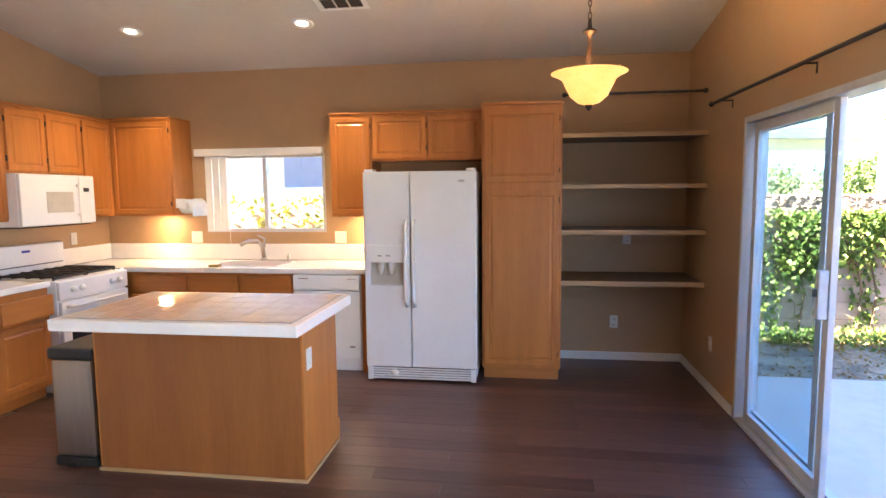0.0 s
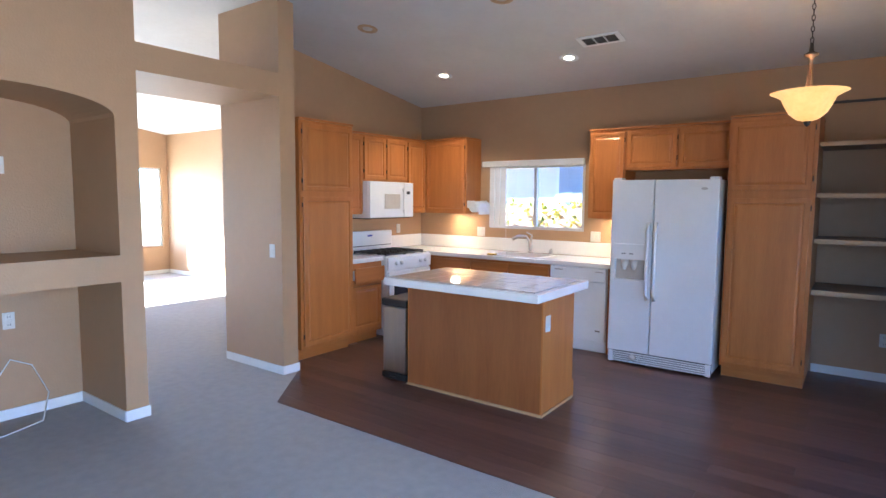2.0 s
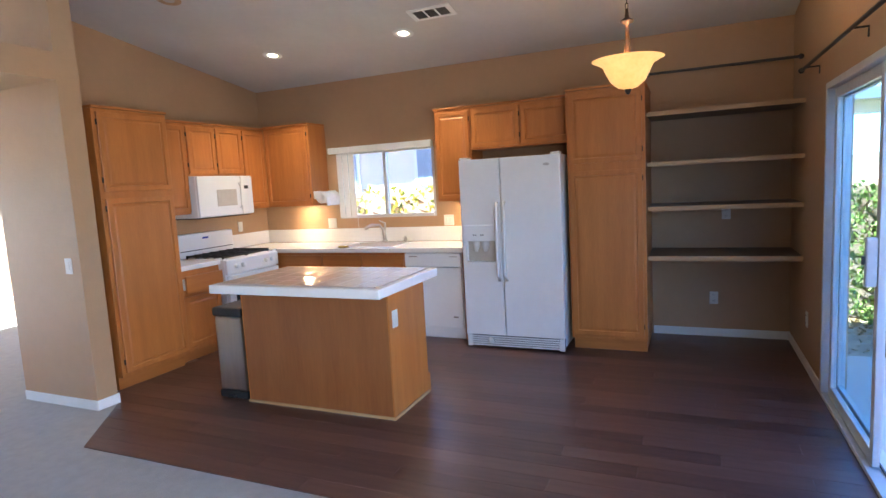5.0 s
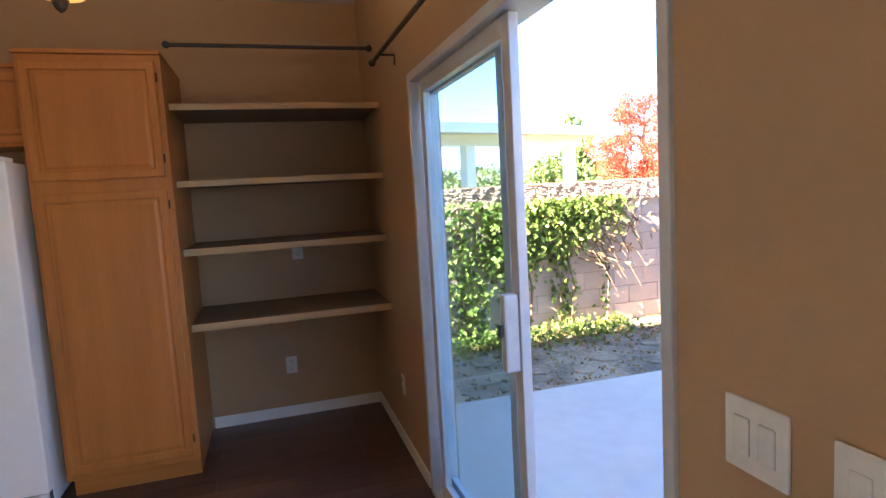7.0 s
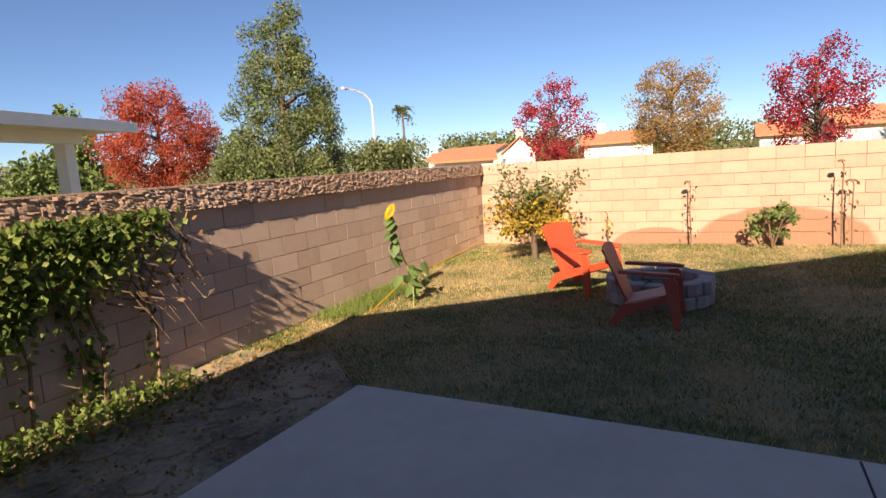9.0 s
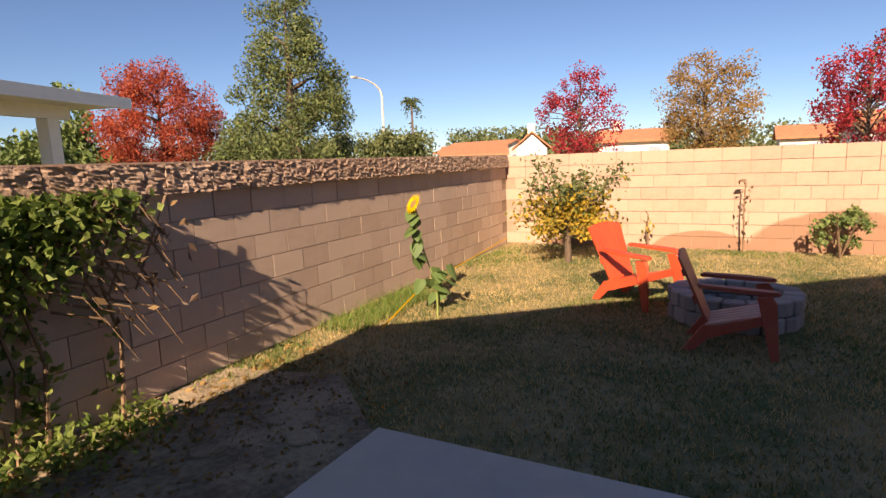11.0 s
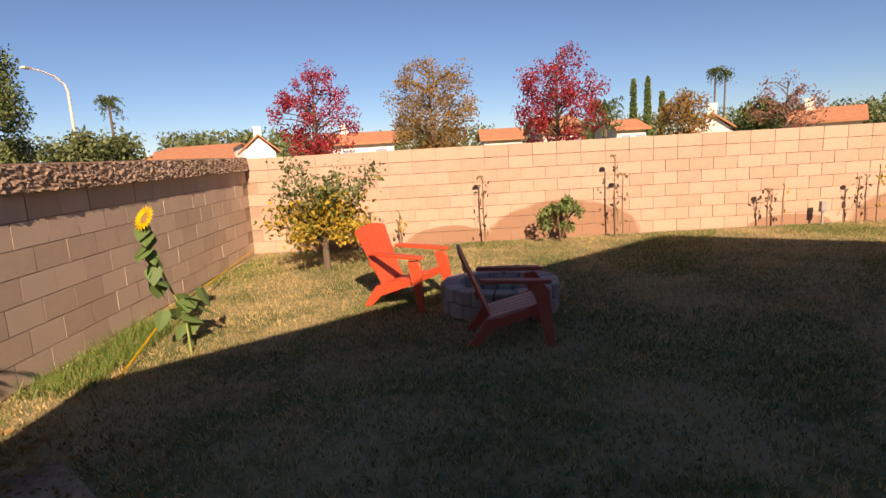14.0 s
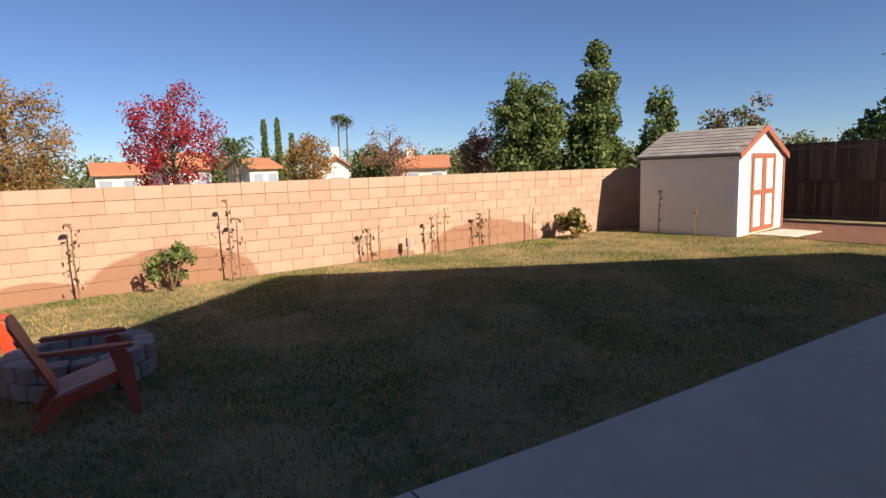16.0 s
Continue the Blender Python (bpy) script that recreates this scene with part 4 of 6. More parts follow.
hearth = thing("hearth", -2.4, -1.1, 0, "pale tiled fireplace hearth", "hearth")
for i in range(4):
    for j in range(4):
        part("tile", bx(bm_new(), -2.74 + i * 0.15, -2.593 + i * 0.15, -1.3 + j * 0.16, -1.143 + j * 0.16, 0.001, 0.02, 0.003), TILEW, hearth)

# ---------------------------------------------------------------- lamps
pl = thing("pendant_lamp", 0.985, 2.755, ceil_z(2.755), "bronze pendant lamp with lit amber glass bowl", "lamp")
PX, PY = 0.985, 2.755
prof = [(0.018, 0.0), (0.06, 0.012), (0.10, 0.045), (0.125, 0.09), (0.145, 0.13), (0.19, 0.155), (0.205, 0.16), (0.19, 0.163), (0.14, 0.138), (0.118, 0.093), (0.094, 0.05), (0.055, 0.02), (0.018, 0.006)]
part("shade", lathe(bm_new(), [(r * 0.93, h) for r, h in prof], 40, PX, PY, 1.995), SHADE, pl, "frosted amber glass bowl", smooth=True)
part("finial", lathe(bm_new(), [(0, -0.03), (0.012, -0.02), (0.02, 0.0), (0.0, 0.004)], 14, PX, PY, 1.995), BRONZE, pl, smooth=True)
part("stem", lathe(bm_new(), [(0.016, 0), (0.018, 0.05), (0.010, 0.16), (0.012, 0.2), (0.036, 0.213), (0.036, 0.22), (0.012, 0.235), (0.008, 0.28), (0, 0.28)], 16, PX, PY, 2.14), BRONZE, pl, smooth=True)
part("spoke", bx(bm_new(), PX - 0.115, PX + 0.115, PY - 0.004, PY + 0.004, 2.085, 2.095), BRONZE, pl)
part("stem_rod", tube(bm_new(), [(PX, PY, 2.0), (PX, PY, 2.15)], 0.006, 8), BRONZE, pl)
n_link = int((ceil_z(PY) - 2.42) / 0.03)
b = bm_new()
for i in range(n_link):
    zc = 2.435 + i * 0.03
    a = math.pi / 2 * (i % 2)
    pts = [(PX + 0.008 * math.cos(q2) * math.cos(a), PY + 0.008 * math.cos(q2) * math.sin(a), zc + 0.019 * math.sin(q2)) for q2 in [2 * math.pi * k / 8 for k in range(9)]]
    tube(b, pts, 0.0025, 5, False)
part("chain", b, BRONZE, pl)
part("canopy", lathe(bm_new(), [(0, -0.04), (0.03, -0.035), (0.06, -0.01), (0.062, 0.01), (0, 0.01)], 20, PX, PY, ceil_z(PY) - 0.005), BRONZE, pl, smooth=True)
lamp("pendant_bulb", "POINT", PX, PY, 2.13, 2.2, WARM, 0.06)
TILT = math.degrees(math.atan(SLOPE))


def downlight(x, y, lit):
    z = ceil_z(y)
    d = thing("recessed_light", x, y, z, "lit recessed ceiling light with white ring" if lit else "unlit recessed ceiling light with gold ring", "ceiling light", local=True)
    d.matrix_basis = pose(x, y, z, -TILT, 0, 0)
    part("ring", lathe(bm_new(), [(0.046, -0.002), (0.066, -0.010), (0.092, -0.006), (0.094, -0.001)], 28), TRIMW if lit else EDGEWOOD, d, smooth=True)
    part("lens", lathe(bm_new(), [(0.0, -0.004), (0.046, -0.003)], 28), BULB if lit else DIMLAMP, d)
    if lit:
        lamp("downlight_bulb", "SPOT", x, y, z - 0.03, 3.4, (1.0, 0.76, 0.48), 0.05, (x, y, 0))


downlight(-2.55, 4.155, True)
downlight(-1.08, 4.175, True)
downlight(-2.49, 2.88, False)
downlight(-1.08, 2.89, False)
lamp("under_cabinet_lamp", "AREA", -2.9, 4.93, 1.362, 0.26, WARM, 0.12, (-2.9, 4.95, 0))
lamp("under_cabinet_lamp", "AREA", -0.86, 4.93, 1.348, 0.2, WARM, 0.12, (-0.86, 4.95, 0))
vt = thing("ceiling_vent", -0.66, 3.88, ceil_z(3.88), "white ceiling air register with dark slots", "vent", local=True)
vt.matrix_basis = pose(-0.66, 3.88, ceil_z(3.88), -TILT, 0, 0)
part("backing", bx(bm_new(), -0.15, 0.15, -0.07, 0.07, -0.004, -0.001), DARKGAP, vt)
for a in ((-0.19, 0.19, -0.10, -0.07), (-0.19, 0.19, 0.07, 0.10), (-0.19, -0.15, -0.07, 0.07), (0.15, 0.19, -0.07, 0.07), (-0.055, -0.045, -0.07, 0.07), (0.045, 0.055, -0.07, 0.07)):
    part("frame", bx(bm_new(), *a, -0.012, -0.001, 0.002), TRIMW, vt)
# slats of the white register coloured dark to give the slots' shade
for i in range(7):
    part("slat", bx(bm_new(), -0.149, 0.149, -0.06 + i * 0.02, -0.055 + i * 0.02, -0.010, -0.005), ALUD, vt)

# ---------------------------------------------------------------- yard
GZ = -0.12
b = bm_new()
bmesh.ops.create_grid(b, x_segments=60, y_segments=60, size=1200, matrix=Matrix.Translation((0, 0, GZ - 0.01)))
for v in b.verts:
    d = math.hypot(v.co.x, v.co.y)
    if d > 90:
        v.co.z += min((d - 90) * 0.022, 9) * (0.7 + 0.3 * math.sin(math.atan2(v.co.y, v.co.x) * 7))
struct("ground", b, GROUND, "dry grassy soil reaching to low hills", "ground")
b = bm_new()
edge = [(RIGHT + 0.14, 5.04), (5.48, 4.99), (5.47, 3.8), (5.45, 2.7), (5.42, 1.84), (5.36, 0.8), (5.32, -0.4), (5.29, -1.7), (5.24, -3.6), (5.19, -5.2), (5.1, -9.0), (RIGHT + 0.14, -9.0)]
poly(b, [(x, y, -0.2) for x, y in edge], (0, 0, 0.1))
bmesh.ops.recalc_face_normals(b, faces=b.faces)
patio = struct("patio", b, CONCRETE, "pale concrete patio slab with control joints", "patio")
part("joint", bx(bm_new(), RIGHT + 0.15, 5.41, 1.834, 1.846, -0.101, -0.0985), DARKGAP, patio)
b = bm_new()
poly(b, [(2.3, 5.03, GZ - 0.005), (5.44, 5.0, GZ - 0.005), (6.1, 5.75, GZ - 0.005), (5.9, 6.68, GZ - 0.005), (2.3, 6.62, GZ - 0.005)], (0, 0, 0.012))
struct("dirt_bed", b, DIRT, "bare brown dirt bed beside the patio", "soil")
struct("mulch_bed", poly(bm_new(), [(4.0, -13.5, GZ - 0.005), (11.5, -13.5, GZ - 0.005), (10.0, -12.0, GZ - 0.005), (9.4, -9.9, GZ - 0.005), (8.0, -9.6, GZ - 0.005), (6.4, -9.7, GZ - 0.005), (4.0, -11.2, GZ - 0.005)], (0, 0, 0.02)), MULCH, "reddish bark mulch before the fence", "mulch")

# block walls
WL, WR0, WR1 = 6.65, Vector((12.80, 7.00, 0)), Vector((12.98, -13.5, 0))
wall_l = struct("wall_yard_left", bx(bm_new(), -1.0, 12.85, WL + 0.012, WL + 0.19, GZ - 0.1, 1.28), MORTAR, "brown concrete block garden wall with rough cap", "block wall")
wall_l.matrix_basis = Matrix.Translation((3.1, WL, 0)) @ Matrix.Rotation(radians(1.9), 4, "Z") @ Matrix.Translation((-3.1, -WL, 0))
rd = (WR1 - WR0).normalized()
rang = math.degrees(math.atan2(rd.y, rd.x))
rlen = (WR1 - WR0).length
wall_r = struct("wall_yard_right", bx(bm_new(), 0, rlen, 0.012, 0.19, GZ - 0.1, 1.46), MORTAR, "tan concrete block garden wall", "block wall")
wall_r.matrix_basis = pose(WR0.x, WR0.y, 0, 0, 0, rang)
BL, BH = 0.4, 0.2


def piece(me, parent, m):
    ob = new("block", me)
    ob.parent = parent
    ob.matrix_basis = m
    return ob


def block_mesh(w, h, d, material, rough=0.0):
    b = bm_new()
    bx(b, 0.004, w - 0.004, 0, d, 0.004, h - 0.004)
    if rough:
        ph, fr_x, fr_z = random.uniform(0, 6.28), random.uniform(23, 39), random.uniform(25, 45)
        bmesh.ops.subdivide_edges(b, edges=[e for e in b.edges if abs((e.verts[0].co - e.verts[1].co).y) < 1e-6], cuts=13, use_grid_fill=True)
        for v in b.verts:
            if v.co.y < 1e-4:
                v.co += Vector((0, -rough * (0.45 + 0.22 * math.sin(v.co.x * fr_x + v.co.z * 19 + ph) * math.sin(v.co.z * fr_z - v.co.x * 13 + ph) + random.uniform(-0.35, 0.5)), random.uniform(-0.004, 0.004)))
    return mesh_of("block", b, material)


full_l = block_mesh(BL, BH, 0.05, BLOCKL)
for k in range(7):
    z = GZ + k * BH
    n0 = 0 if k % 2 == 0 else 1
    for i in range(24):
        x = 3.15 + i * BL + n0 * BL / 2
        if x + BL < 12.76:
            piece(full_l, wall_l, Matrix.Translation((x, WL + random.uniform(-0.002, 0.002), z)))
caps = [block_mesh(BL, 0.215, 0.27, SPLIT, 0.024) for _ in range(12)]
for i in range(24):
    piece(random.choice(caps), wall_l, Matrix.Translation((3.1 + i * BL, WL - 0.055, GZ + 7 * BH)))
part("top_course", bx(bm_new(), 3.1, 12.7, WL - 0.06, WL + 0.215, GZ + 7 * BH + 0.212, GZ + 7 * BH + 0.225), BLOCKR, wall_l)
full_r = block_mesh(BL, BH, 0.05, BLOCKR)
cap_r = block_mesh(BL, 0.205, 0.2, BLOCKR)
for k in range(7):
    z = GZ + k * BH
    n0 = 0 if k % 2 == 0 else 1
    for i in range(52):
        u = i * BL + n0 * BL / 2
        if u + BL < rlen + 0.05:
            piece(full_r, wall_r, Matrix.Translation((u, random.uniform(-0.002, 0.002), z)))
for i in range(52):
    piece(cap_r, wall_r, Matrix.Translation((i * BL, -0.006, GZ + 7 * BH)))


# ---------------------------------------------------------------- foliage helpers
def leaves(name, centres, size, material, parent=None, flat=0.0, seed=0, aspect=0.6):
    """One mesh of many small folded leaf quads at the given centres."""
    rng = np.random.default_rng(seed)
    c = np.asarray(centres)
    n = len(c)
    d = rng.normal(size=(n, 3))
    d[:, 2] -= flat
    d /= np.linalg.norm(d, axis=1)[:, None]
    o = np.cross(d, rng.normal(size=(n, 3)))
    o /= np.linalg.norm(o, axis=1)[:, None]
    s = size * rng.uniform(0.6, 1.35, (n, 1))
    w = s * aspect * 0.5
    nrm = np.cross(d, o) * s * 0.12
    pts = np.stack([c - d * s * 0.5, c + o * w + nrm, c + d * s * 0.5, c - o * w + nrm], 1).reshape(-1, 3)
    me = bpy.data.meshes.new(name)
    me.from_pydata(pts.tolist(), [], (np.arange(n * 4).reshape(-1, 4)).tolist())
    me.materials.append(material)
    return part(name, me, None, parent)


def clumps(rng, centre, radii, n_clump, per, spread, shape):
    out, cs = [], []
    while len(cs) < n_clump:
        p = rng.uniform(-1, 1, 3)
        h = (p[2] + 1) / 2
        r = math.hypot(p[0], p[1])
        ok = {"ball": r * r + p[2] ** 2 < 1 and r * r + p[2] ** 2 > 0.12, "cone": r < 1.02 * (1 - h) ** 0.75 + 0.08, "vase": r < 0.35 + 0.65 * math.sin(math.pi * min(1, h * 0.9 + 0.1)) and r * r + p[2] ** 2 < 1.15}[shape]
        if ok:
            cs.append(np.array(centre) + p * np.array(radii))
    for q in cs:
        v = rng.normal(size=(per, 3))
        v *= (rng.random((per, 1)) ** 0.45) / np.linalg.norm(v, axis=1)[:, None]
        out.append(q + v * spread * 1.45 * rng.uniform(0.7, 1.25))
    return cs, np.concatenate(out)


def tree(name, x, y, base, centre_z, radii, material, label, n_clump=60, per=60, spread=0.3, leaf=0.13, shape="ball", trunk=0.12, limbs=14, seed=1, second=None):
    rng = np.random.default_rng(seed)
    t = thing(name, x, y, base, label, "tree")
    cs, pts = clumps(rng, (x, y, centre_z), radii, n_clump, int(per * 1.5), spread, shape)
    b = bm_new()
    topz = centre_z + radii[2] * 0.7
    tube(b, [(x, y, base - 0.1), (x + 0.05, y, (base + centre_z) / 2), (x - 0.03, y + 0.04, centre_z), (x, y, topz)], [trunk, trunk * 0.75, trunk * 0.5, trunk * 0.12], 8)
    for q in cs[:limbs]:
        zz = max(base + 0.3, min(q[2] - 0.25 * abs(q[0] - x) - 0.3, topz))
        s = (x, y, zz)
        mid = ((x + q[0]) / 2, (y + q[1]) / 2, (zz + q[2]) / 2 + 0.1)
        tube(b, [s, mid, tuple(q)], [trunk * 0.35, trunk * 0.2, trunk * 0.07], 5)
    part("trunk", b, BARK, t)
    if second:
        k = rng.random(len(pts)) < 0.3
        leaves("crown", pts[~k], leaf, material, t, 0.4, seed)
        leaves("crown", pts[k], leaf, second, t, 0.4, seed + 1)
    else:
        leaves("crown", pts, leaf, material, t, 0.4, seed)
    return t


# trees beyond the walls
tree("evergreen_tree", 18.52, 17.06, GZ, 3.85, (2.75, 2.75, 4.2), OLIVE, "tall dense olive-green conical tree beyond the wall", 280, 170, 0.36, 0.105, "cone", 0.28, 26, 3, DARKLEAF)
tree("shrub_tree", 20.64, 14.27, GZ, 1.3, (1.35, 1.35, 1.15), OLIVE, "low olive-green shrub tree beyond the wall", 50, 60, 0.3, 0.16, "ball", 0.12, 8, 4)
tree("red_tree", 16.65, 21.51, GZ, 3.05, (2.05, 2.05, 1.95), ORANGERED, "orange-red autumn tree beyond the wall", 130, 150, 0.33, 0.085, "ball", 0.15, 22, 5)
tree("green_tree", 16.41, 26.49, GZ, 2.7, (1.1, 1.1, 2.4), DARKLEAF, "dark green tree behind the neighbour's patio roof", 60, 60, 0.4, 0.22, "cone", 0.15, 8, 6)
tree("red_tree", 18.93, 7.10, GZ, 2.5, (1.1, 1.1, 1.32), CRIMSON, "sparse crimson autumn tree beyond the wall", 70, 56, 0.19, 0.075, "vase", 0.07, 40, 7)
tree("gold_tree", 20.81, 4.02, GZ, 2.7, (1.4, 1.4, 1.6), GOLD, "thin gold-brown autumn tree beyond the wall", 120, 60, 0.22, 0.075, "ball", 0.08, 45, 8)
tree("red_tree", 18.98, 0.58, GZ, 2.6, (1.3, 1.3, 1.3), CRIMSON, "spreading crimson autumn tree beyond the wall", 85, 56, 0.20, 0.075, "vase", 0.07, 45, 9)
tree("rose_tree", 28.32, -10.96, GZ, 2.6, (1.55, 1.55, 1.5), PINKBR, "nearly bare rose-brown tree beyond the wall", 60, 22, 0.22, 0.11, "vase", 0.08, 50, 10)
tree("rose_tree", 21.18, -10.90, GZ, 2.1, (0.75, 0.75, 1.2), PINKBR, "pale rose-brown leafy tree beyond the wall", 50, 40, 0.22, 0.11, "ball", 0.08, 30, 31)
tree("green_tree", 30.54, -11.06, GZ, 1.7, (0.95, 0.95, 1.2), DARKLEAF, "dark rounded green tree beyond the wall", 60, 50, 0.3, 0.18, "ball", 0.12, 8, 32)
tree("gold_tree", 33.75, -8.82, GZ, 2.3, (1.15, 1.15, 1.6), GOLD, "gold-brown tree among distant houses", 60, 40, 0.3, 0.15, "ball", 0.1, 20, 33)
tree("broadleaf_tree", 18.42, -11.06, GZ, 2.55, (1.35, 1.35, 2.05), DARKLEAF, "dense dark green broadleaf tree beyond the wall", 110, 130, 0.27, 0.14, "ball", 0.15, 10, 11)
tree("broadleaf_tree", 16.69, -12.73, GZ, 2.9, (1.15, 1.15, 2.9), DARKLEAF, "tall narrow dark green tree beyond the wall", 190, 130, 0.27, 0.14, "cone", 0.15, 10, 12)
tree("broadleaf_tree", 15.03, -14.01, GZ, 2.25, (0.8, 0.8, 1.95), DARKLEAF, "dark green tree behind the shed", 70, 60, 0.25, 0.18, "cone", 0.12, 10, 13)
tree("broadleaf_tree", 13.40, -16.18, GZ, 2.2, (1.35, 1.35, 1.45), OLIVE, "olive-brown tree behind the shed", 60, 40, 0.25, 0.14, "ball", 0.1, 25, 14, PINKBR)
tree("broadleaf_tree", 8.68, -15.97, GZ, 1.75, (1.3, 1.3, 1.25), DARKLEAF, "dark green tree beyond the fence", 60, 50, 0.28, 0.18, "ball", 0.1, 10, 15)
tree("green_tree", 11.8, 19.92, GZ, 1.2, (1.3, 1.3, 1.2), DARKLEAF, "low dark green tree under the neighbour's patio roof", 60, 60, 0.3, 0.18, "ball", 0.1, 8, 16)
for x, y, h in ((58.39, -14.07, 7.28), (58.0, -15.25, 7.49), (57.58, -16.46, 5.88)):
    tree("cypress", x, y, GZ, h / 2, (0.16, 0.16, h / 2), DARKLEAF, "slim dark Italian cypress in the distance", 220, 26, 0.15, 0.20, "ball", 0.15, 2, int(x * 10))


def palm(x, y, h, r, seed, label):
    t = thing("palm_tree", x, y, GZ, label, "palm tree")
    part("trunk", tube(bm_new(), [(x, y, GZ - 0.1), (x + 0.1, y, h * 0.5), (x, y, h)], [r * 0.16, r * 0.12, r * 0.1], 8), BARK, t)
    rng = np.random.default_rng(seed)
    pts = []
    for k in range(46):
        a, up = rng.uniform(0, 6.28), rng.uniform(-0.7, 1.35)
        for s in np.linspace(0.15, 1, 12):
            pts += [(x + r * s * math.cos(a) + rng.normal() * 0.1 * r, y + r * s * math.sin(a) + rng.normal() * 0.1 * r, h + r * (up * s - 0.9 * s * s) + rng.normal() * 0.05 * r)] * 1
    leaves("crown", pts, r * 0.34, FROND, t, 0.8, seed, 0.25)


palm(71.1, 42.9, 9.3, 1.35, 1, "distant fan palm with a round crown")
palm(75.92, -29.73, 9.3, 1.0, 2, "distant fan palm with a round crown")
palm(75.46, -30.73, 9.05, 0.95, 3, "distant fan palm with a round crown")
palm(8.26, -16.1, 4.0, 1.0, 4, "feathery palm beyond the fence")
palm(42.97, -7.21, 3.7, 1.25, 5, "short palm among distant houses")

rng = np.random.default_rng(77)
pts = []
for k in range(420):
    a = rng.uniform(-2.7, 1.3)
    d = rng.uniform(70, 170)
    hh = 3.4 + (d - 70) * 0.062 + (1.5 if 0.3 < a < 0.7 else 0)
    c0 = np.array((d * math.cos(a), d * math.sin(a), hh * 0.5))
    pts.append(c0 + rng.uniform(-1, 1, (170, 3)) * rng.uniform(0.5, 1, (170, 1)) * np.array((2.4, 2.4, hh * 0.5)))
o = leaves("far_woods", np.concatenate(pts), 0.75, OLIVE, None, 0.3, 5)
tagged(o, "distant green treeline on low hills", "woods", "", "stuff")


# ---------------------------------------------------------------- houses beyond
def house(name, x, y, w, d, wall_h, ridge, rz, wallm, roofm, label, chimney=False):
    h = thing(name, x, y, GZ, label, "house", local=True, rz=rz)
    part("wall", bx(bm_new(), -w / 2, w / 2, -d / 2, d / 2, -0.2, wall_h), wallm, h)
    b = bm_new()
    for s in (-1, 1):
        poly(b, [(-w / 2 - 0.3, s * (d / 2 + 0.4), wall_h - 0.1), (-w / 2 - 0.3, 0, ridge), (-w / 2 - 0.3, 0, ridge + 0.15), (-w / 2 - 0.3, s * (d / 2 + 0.4), wall_h + 0.05)], (w + 0.6, 0, 0))
    r = part("roof", b, roofm, h)
    for s in (-1, 1):
        part("gable", poly(bm_new(), [(s * (w / 2 - 0.1), -d / 2, wall_h - 0.02), (s * (w / 2 - 0.1), 0, ridge - 0.02), (s * (w / 2 - 0.1), d / 2, wall_h - 0.02)], (s * 0.1, 0, 0)), wallm, h)
    if chimney:
        part("chimney", bx(bm_new(), -w / 4 - 0.3, -w / 4 + 0.3, -0.3, 0.3, wall_h, ridge + 0.8), wallm, r)
    for s in (-1, 1):
        for k in range(max(2, int(w / 2.2))):
            xx = -w / 2 + (k + 0.6) * w / max(2, int(w / 2.2))
            wn_ = part("window", bx(bm_new(), xx - 0.5, xx + 0.5, s * d / 2 - 0.03, s * d / 2 + 0.03, wall_h - 1.35, wall_h - 0.4), TRIMW, h)
            part("pane", bx(bm_new(), xx - 0.43, xx + 0.43, s * d / 2 - 0.04, s * d / 2 + 0.04, wall_h - 1.29, wall_h - 0.46), WINDARK, wn_)
    for s in (-1, 1):
        wn_ = part("window", bx(bm_new(), s * w / 2 - 0.03, s * w / 2 + 0.03, -0.6, 0.6, wall_h - 1.4, wall_h - 0.4), TRIMW, h)
        part("pane", bx(bm_new(), s * w / 2 - 0.04, s * w / 2 + 0.04, -0.53, 0.53, wall_h - 1.34, wall_h - 0.46), WINDARK, wn_)


house("house", 42.0, 20.7, 4.3, 4, 1.9, 2.45, -66, STUCCOW, TERRA, "low house with terracotta roof beyond the wall")
house("house", 51.5, 19.5, 5, 2.5, 2.3, 3.6, 20, STUCCOW, TERRA, "cream stucco gabled house with chimney", True)
house("house", 48.6, 10.4, 4.9, 4, 2.5, 3.25, -81, STUCCOW, TERRA, "pale stucco house with terracotta roof", True)
house("house", 53.6, -1.0, 3.2, 4, 2.3, 3.1, 90, STUCCO, TERRA, "cream stucco house behind autumn trees")
house("house", 46.4, -4.3, 2.8, 3.5, 2.5, 3.5, -80, STUCCO, TERRA, "cream stucco house beside a palm")
house("house", 51.5, -10.7, 2.6, 3.5, 2.5, 3.2, -75, STUCCO, TERRA, "tan house behind the cypresses")
house("house", 46.6, -16.1, 4, 2.6, 2.0, 3.1, -24, STUCCOW, TERRA, "white gabled house among trees", True)
house("house", 42.6, -21.9, 3.8, 3, 2.1, 2.9, -122, STUCCO, TERRA, "cream house with brown roof and chimney", True)
house("house", 62.0, 28.5, 9, 6, 2.4, 3.4, 70, STUCCOW, TERRA, "distant house with terracotta roof")
house("neighbour_house", -4.5, 12.0, 9, 5, 2.9, 4.4, 0, STUCCOW, TERRA, "pale neighbour house outside the sink window")
